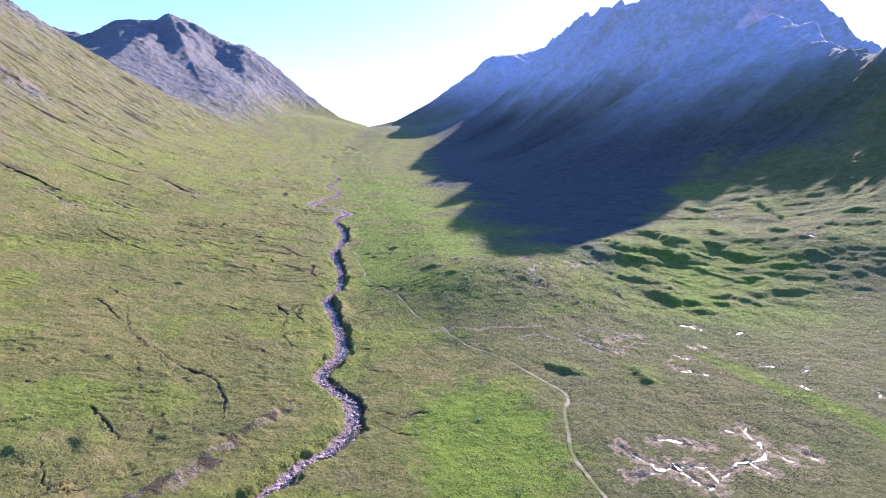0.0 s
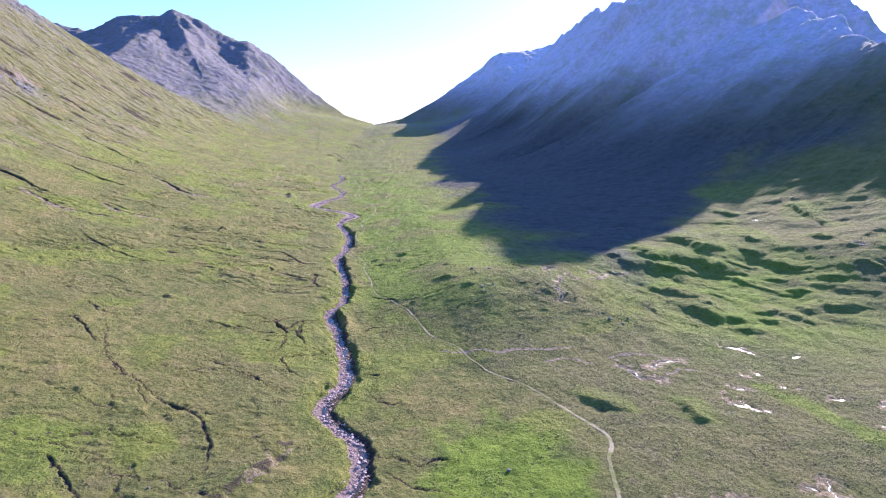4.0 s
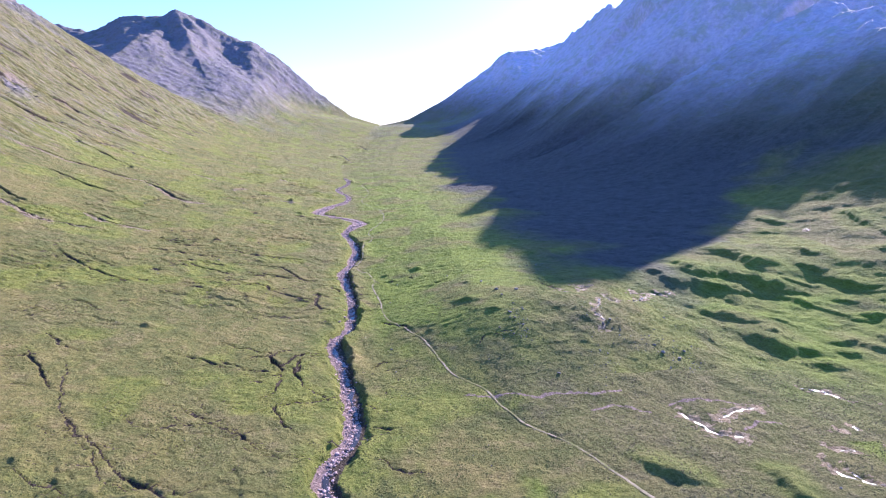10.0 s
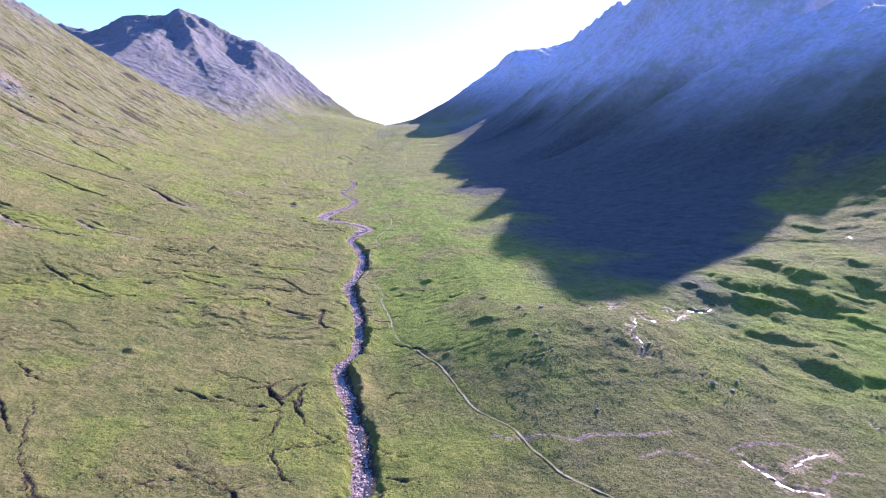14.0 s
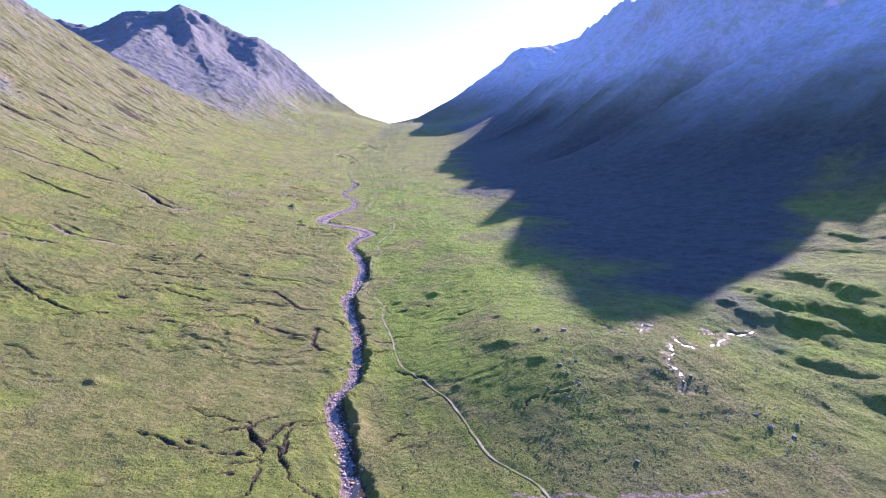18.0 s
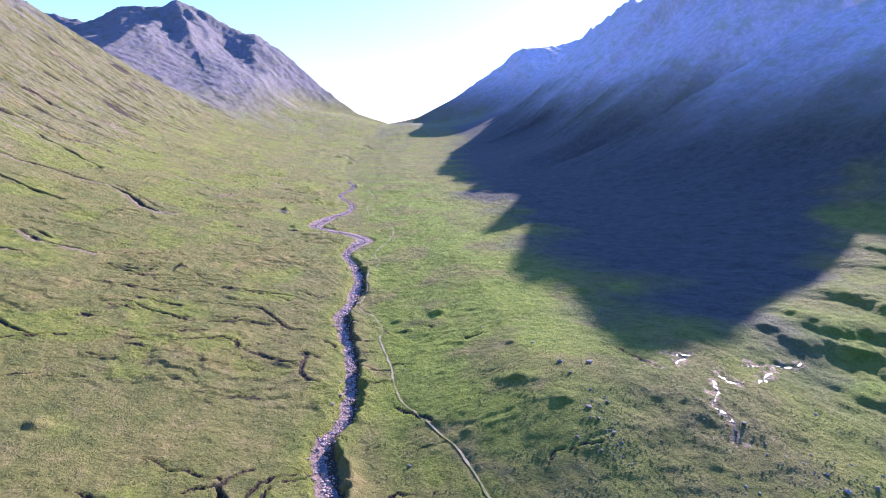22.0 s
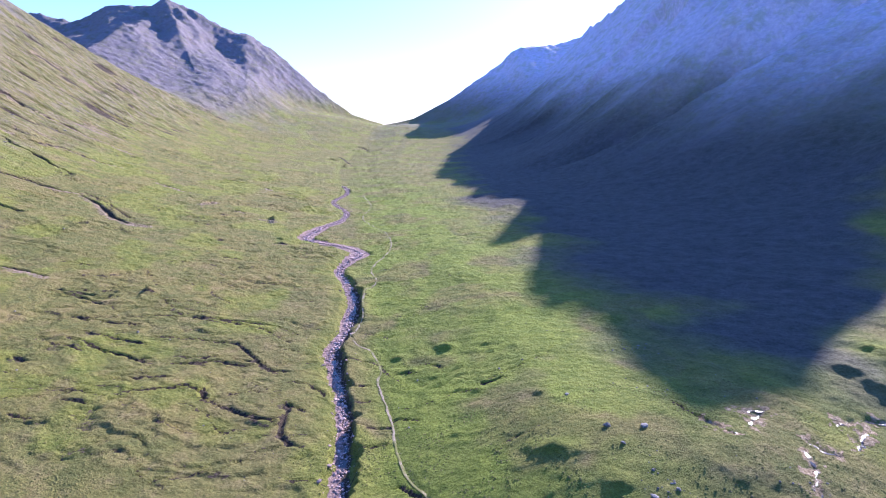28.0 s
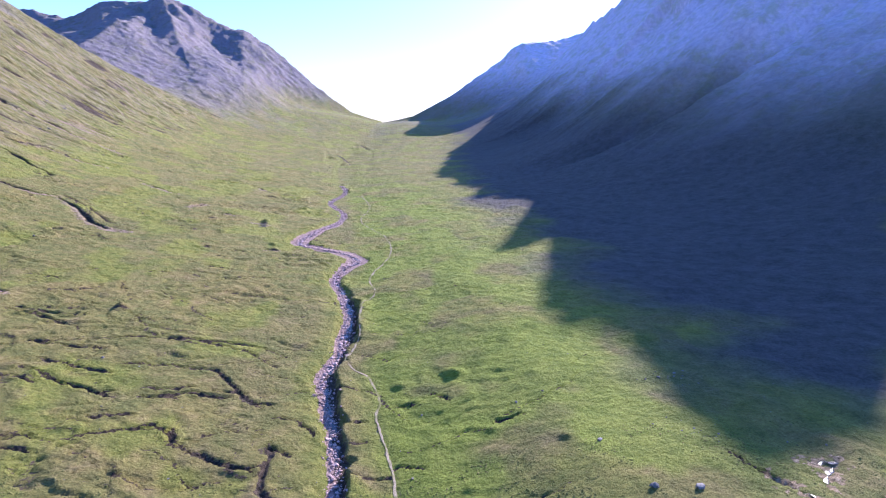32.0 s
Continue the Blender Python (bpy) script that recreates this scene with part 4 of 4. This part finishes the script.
tagged(sheet("mountain", is_peak, MOOR, masks), "craggy grey mountain with gullies at the glen's head", "mountain")
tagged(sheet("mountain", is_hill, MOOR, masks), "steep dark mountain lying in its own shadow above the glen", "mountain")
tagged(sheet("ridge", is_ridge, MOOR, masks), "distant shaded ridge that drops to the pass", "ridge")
grassy_side = tagged(sheet("hillside", is_left, MOOR, masks), "sunlit grassy hillside with scree streaks and crags", "hillside")


def ribbon(name, line, halves, heights, mat):
    """A strip along a line, five points across."""
    line = np.asarray(line)
    way = np.gradient(line, axis=0)
    way /= np.hypot(way[:, 0], way[:, 1])[:, None] + 1e-9
    across = np.stack([way[:, 1], -way[:, 0]], 1)
    verts, faces = [], []
    for k in range(len(line)):
        for j, u in enumerate((-1, -0.5, 0, 0.5, 1)):
            p = line[k] + across[k] * halves[k] * u
            verts.append((p[0], p[1], heights[k] - 0.05 * abs(u) ** 3))
    for k in range(len(line) - 1):
        for j in range(4):
            a = k * 5 + j
            faces.append((a, a + 1, a + 6, a + 5))
    me = bpy.data.meshes.new(name)
    me.from_pydata(verts, [], faces)
    me.polygons.foreach_set("use_smooth", [True] * len(faces))
    me.materials.append(mat)
    return new(name, me)


# stream: water between the stones
stream_fine = curve(RIVER, 2.0)
sy = stream_fine[:, 1]
sway = stream_fine + np.stack([0.9 + 1.1 * vnoise(sy / 9, sy * 0 + 2, 210), 0 * sy], 1)
wide = (0.95 + 0.65 * vnoise(sy / 7, sy * 0, 211)) * (1 - 0.6 * step(860, 960, sy))
shown = sy < 1060
sway, wide, sy = sway[shown], wide[shown], sy[shown]
tagged(ribbon("stream_water", sway, wide, floor_z(sy) - 1.88 + 1.6 * step(680, 740, sy), WATER), "shallow clear stream running between pale stones", "stream", kind="structure")
# footpath
walkway = curve(FOOTPATH, 1.0)
wy2 = walkway[:, 1]
walkway = walkway + np.stack([0.35 * vnoise(wy2 / 5, wy2 * 0, 220), 0 * wy2], 1)
bed_z = ground_at(walkway[:, 0], walkway[:, 1])
bed_z = np.convolve(np.pad(bed_z, 2, mode="edge"), np.ones(5) / 5, "valid") + 0.16
tagged(ribbon("footpath", walkway, 0.46 + 0.34 * (1 - step(225, 290, wy2)) + 0.17 * vnoise(wy2 / 4, wy2 * 0 + 5, 221) + np.maximum(wy2 - 400, 0) / 3200, bed_z, GRAVEL),
       "narrow pale gravel footpath worn through the grass", "footpath", kind="structure")


def pool(line, k):
    """Standing water in a hollow of the peat."""
    pts = curve(line, 0.5)
    pts = pts + np.stack([1.0 * vnoise(pts[:, 0] / 2, pts[:, 1] / 2, 230), 1.0 * vnoise(pts[:, 0] / 2, pts[:, 1] / 2, 231)], 1)
    u = np.linspace(0, 1, len(pts))
    half = 1.0 * np.sqrt(np.sin(np.pi * np.clip(u, 0.02, 0.98))) * np.clip(0.55 + 1.0 * vnoise(pts[:, 0] / 2.1 + 3 * k, pts[:, 1] / 2.1, 232), 0.1, 1.4)
    z = ground_at(pts[:, 0], pts[:, 1])
    z = np.convolve(np.pad(z, 3, mode="edge"), np.ones(7) / 7, "valid") + 0.12
    ob = ribbon("bog_pool", pts, np.maximum(half, 0.02), z, WATER)
    return tagged(ob, "small shining pool of standing water in bare peat", "pool", "pools in the bog")


for k, line in enumerate(POOLS_BOG + POOLS_MOOR + POOLS_EAST):
    pool(line, k)


def rock_data(name, seed, flat=0.7, mat=None):
    """An uneven stone about one metre across: a few cut faces."""
    rnd = random.Random(seed)
    bm = bmesh.new()
    bmesh.ops.create_icosphere(bm, subdivisions=1, radius=0.5)
    cuts = [Vector((rnd.uniform(-1, 1), rnd.uniform(-1, 1), rnd.uniform(-0.4, 1))).normalized() for _ in range(5)]
    for v in bm.verts:
        v.co *= rnd.uniform(0.85, 1.2)
        for c in cuts:
            over = v.co.dot(c) - 0.33
            if over > 0:
                v.co -= c * over
        v.co.z *= flat
        v.co.x *= 1.15
    me = bpy.data.meshes.new(name)
    bm.to_mesh(me)
    bm.free()
    me.materials.append(mat)
    return me


# stones in the bed: the nearer ones single, the rest in one mesh
river_bed = new("river_bed")
river_bed.location = (0, 300, float(floor_z(300)) - 2)
tagged(river_bed, "bed of pale pinkish river stones along the stream", "river bed", kind="structure")
shapes = [rock_data("stone", 10 + k, 0.62, STONE) for k in range(9)]
rnd = random.Random(5)
spots = []
lengths = np.concatenate([[0], np.cumsum(np.hypot(*np.diff(stream_fine, axis=0).T))])
for k in range(7000):
    d = rnd.random() ** 1.15 * lengths[-1] * 0.62
    x, y = np.interp(d, lengths, stream_fine[:, 0]), np.interp(d, lengths, stream_fine[:, 1])
    spots.append((x + rnd.gauss(0, 1.7) + rnd.choice((-1, 0.2, 1)) * 0.8, y + rnd.uniform(-1, 1), min(1.9, 0.35 + rnd.expovariate(3.2)) * (1 + max(y - 350, 0) / 900)))
spots.sort(key=lambda p: -p[2] + 0.004 * abs(p[1] - 260))
heights = ground_at([p[0] for p in spots], [p[1] for p in spots])
verts, faces = [], []
for k, ((x, y, size), z) in enumerate(zip(spots, heights)):
    m = pose(x, y, z + 0.14 * size, rnd.uniform(-20, 20), rnd.uniform(-20, 20), rnd.uniform(0, 360)) @ Matrix.Scale(size, 4)
    if k < 300:
        ob = new("stone", shapes[k % 9])
        ob.parent = river_bed
        ob.matrix_parent_inverse = Matrix.Translation(-river_bed.location)
        ob.matrix_basis = m
    else:
        src, n = shapes[k % 9], len(verts)
        verts += [tuple(m @ v.co) for v in src.vertices]
        faces += [tuple(n + i for i in p.vertices) for p in src.polygons]
me = bpy.data.meshes.new("river_stones")
me.from_pydata(verts, [], faces)
me.materials.append(STONE)
tagged(new("river_stones", me), "countless pale river stones along the stream bed", "stones", kind="stuff")

# loose boulders on the grass
BOULDERS = [(80.9, 417.8, 3.3), (77.2, 446.1, 2.6), (82.2, 407.3, 2.0), (92.9, 415.4, 3.4), (18.9, 453.7, 1.5), (70.9, 488.2, 1.4), (86.5, 371.5, 2.2), (89.7, 386.5, 1.9),
            (61.0, 218.2, 2.0), (-57.5, 456.1, 1.2), (-221.5, 692.5, 2.3), (-93.4, 494.0, 1.2), (60.1, 485.3, 1.7), (17.8, 379.6, 1.9), (134.8, 372.8, 2.6), (151.1, 343.6, 3.0),
            (94.3, 331.4, 2.5), (172.5, 384.5, 2.3)]
big = [rock_data("boulder", 40 + k, 0.75, CRAG) for k in range(5)]
for k, (x, y, size) in enumerate(BOULDERS):
    ob = new("boulder", big[k % 5])
    ob.matrix_basis = pose(x, y, float(ground_at(x, y)[0]) + 0.16 * size, 0, 0, 67 * k) @ Matrix.Diagonal((0.8 * size, 0.72 * size, 0.62 * size, 1))
    tagged(ob, "grey weathered boulder lying in the grass", "boulder", "boulders on the moor")

# stones of the boulder field on the bench
rnd = random.Random(21)
for k in range(34):
    cx3, cy3, r3 = ((86, 384, 4), (84, 366, 4), (128, 375, 6), (149, 358, 10), (158, 338, 6), (119, 341, 5), (123, 492, 6))[k % 7]
    x, y, size = rnd.gauss(cx3, r3), rnd.gauss(cy3, r3), 0.6 + rnd.expovariate(2.8)
    ob = new("boulder", big[k % 5])
    ob.matrix_basis = pose(x, y, float(ground_at(x, y)[0]) + 0.12 * size, 0, 0, rnd.uniform(0, 360)) @ Matrix.Diagonal((size, 0.85 * size, 0.6 * size, 1))
    tagged(ob, "small grey boulder among heather on the bench", "boulder", "boulders in the heather")

# bare rock standing out of the hills
rocks = [rock_data("outcrop", 70 + k, 0.55, CRAG) for k in range(6)]
rnd = random.Random(9)
for k in range(70):
    x, y = rnd.uniform(-700, -380), rnd.uniform(650, 1500)
    if k < 34:
        x, y = rnd.gauss(-540, 40), rnd.gauss(1020, 45)
    size = rnd.uniform(3, 9)
    ob = new("outcrop", rocks[k % 6])
    ob.parent = grassy_side
    ob.matrix_basis = pose(x, y, float(ground_at(x, y)[0]) - 0.05 * size, rnd.uniform(-15, 15), rnd.uniform(-15, 15), rnd.uniform(0, 360)) @ Matrix.Diagonal((size, size * 0.7, size * rnd.uniform(0.45, 0.8), 1))



# ---- small growth and stones, past counting ----
def scatter(name, places, sizes, lift, sides, tip, mat, label, category, seed):
    """Many small blunt cones standing on the ground, in one mesh."""
    g = np.random.default_rng(seed)
    n = len(places)
    z = ground_fast(places)
    turn = g.random(n) * 6.283
    ring = np.arange(sides) * 6.283 / sides
    rx = sizes[:, None] * (0.75 + 0.5 * g.random((n, sides)))
    vx = places[:, :1] + rx * np.cos(ring + turn[:, None])
    vy = places[:, 1:] + rx * np.sin(ring + turn[:, None])
    vz = np.repeat((z - 0.10)[:, None], sides, 1)
    lean = g.normal(0, 0.3, (n, 2)) * sizes[:, None]
    top = np.stack([places[:, 0] + lean[:, 0], places[:, 1] + lean[:, 1], z + lift * sizes * (0.7 + 0.6 * g.random(n))], 1)
    mid = np.stack([places[:, :1] + tip * (vx - places[:, :1]), places[:, 1:] + tip * (vy - places[:, 1:]), (top[:, 2:] * 0.75 + vz * 0.25)], 2)
    low = np.stack([vx, vy, vz], 2)
    verts = np.concatenate([low, mid, top[:, None]], 1).reshape(-1, 3)
    per = 2 * sides + 1
    faces = []
    for j in range(sides):
        k = (j + 1) % sides
        faces += [(j, k, sides + k), (j, sides + k, sides + j), (sides + j, sides + k, 2 * sides)]
    tri = (np.array(faces)[None] + (np.arange(n) * per)[:, None, None]).reshape(-1, 3)
    me = bpy.data.meshes.new(name)
    me.vertices.add(len(verts))
    me.vertices.foreach_set("co", verts.astype(np.float32).ravel())
    me.loops.add(tri.size)
    me.loops.foreach_set("vertex_index", tri.astype(np.int32).ravel())
    me.polygons.add(len(tri))
    me.polygons.foreach_set("loop_start", np.arange(0, tri.size, 3, dtype=np.int32))
    me.update(calc_edges=True)
    me.materials.append(mat)
    return tagged(new(name, me), label, category, kind="stuff")


def ground_fast(p):
    """Heights of the built sheet at many places."""
    r = np.clip(np.searchsorted(ROWS, p[:, 1]) - 1, 0, len(ROWS) - 2)
    v = (p[:, 1] - ROWS[r]) / (ROWS[r + 1] - ROWS[r])
    out = np.zeros(len(p))
    first, last, n = 5, 5 + 759, 760
    for k, share in ((r, 1 - v), (r + 1, v)):
        a, b = XX[k, first], XX[k, last]
        u = np.clip((p[:, 0] - a) / (b - a) * (n - 1), 0, n - 1.001)
        i = u.astype(int)
        out += share * (ZZ[k, first + i] * (1 - u + i) + ZZ[k, first + i + 1] * (u - i))
    return out


def mask_fast(name, p):
    r = np.clip(np.searchsorted(ROWS, p[:, 1]) - 1, 0, len(ROWS) - 2)
    a, b = XX[r, 5], XX[r, 764]
    i = np.clip((p[:, 0] - a) / (b - a) * 759, 0, 758).astype(int)
    return masks[name][r, 5 + i]


def tuft_material(name, low, high):
    m, t, shader = material(name, 0.9, 0.1)
    isle = node(t, "ShaderNodeNewGeometry").outputs["Random Per Island"]
    c = ramp(t, isle, (0.0, low), (1.0, high))
    c = mixed(t, 0.6, c, ramp(t, noise_at(t, 3.0, 4, 0.7), (0.3, 0.5), (0.7, 1.4)), "MULTIPLY")
    t.links.new(c, shader.inputs["Base Color"])
    return m


g = np.random.default_rng(11)
p = np.stack([g.uniform(-170, 240, 90000), 125 + 330 * g.random(90000) ** 1.25], 1)
p = p[(p[:, 0] > -0.6 * p[:, 1] - 30) & (p[:, 0] < 0.95 * p[:, 1] + 30)]
clear = (mask_fast("gravel", p) < 0.1) & (mask_fast("peat", p) < 0.3) & (mask_fast("dark", p) < 0.15)
clump = vnoise(p[:, 0] / 9, p[:, 1] / 9, 300) + 0.6 * vnoise(p[:, 0] / 31, p[:, 1] / 31, 301)
p = p[clear & (clump > g.normal(0.15, 0.35, len(p)))]
brownish = mask_fast("brown", p) > g.random(len(p)) * 0.9 + 0.25
a, b = p[~brownish], p[brownish]
scatter("grass_tussocks", a, 0.20 + 0.26 * g.random(len(a)), 0.6, 5, 0.55, tuft_material("tussock", (0.082, 0.095, 0.022), (0.23, 0.20, 0.062)),
        "countless rough grass tussocks on the moor", "grass", 12)
scatter("heather_clumps", b, 0.20 + 0.26 * g.random(len(b)), 0.5, 5, 0.65, tuft_material("heather", (0.085, 0.075, 0.034), (0.21, 0.17, 0.078)),
        "countless low brown heather clumps on the moor", "heather", 13)
spread = [np.stack([g.uniform(-200, 200, 260), 140 + 420 * g.random(260)], 1)]
for cx2, cy2, rx2, ry2, n in ((86, 384, 3, 8, 70), (84, 366, 4, 6, 60), (128, 375, 5, 9, 50), (149, 358, 12, 8, 80), (158, 338, 7, 6, 50), (119, 341, 4, 8, 30), (123, 492, 7, 5, 40), (112, 447, 4, 4, 20)):
    spread.append(np.stack([g.normal(cx2, rx2, n), g.normal(cy2, ry2, n)], 1))
q = np.concatenate(spread)
scatter("scattered_stones", q, 0.13 + g.exponential(0.12, len(q)), 0.75, 6, 0.7, CRAG, "small pale stones strewn over the moor", "stones", 14)
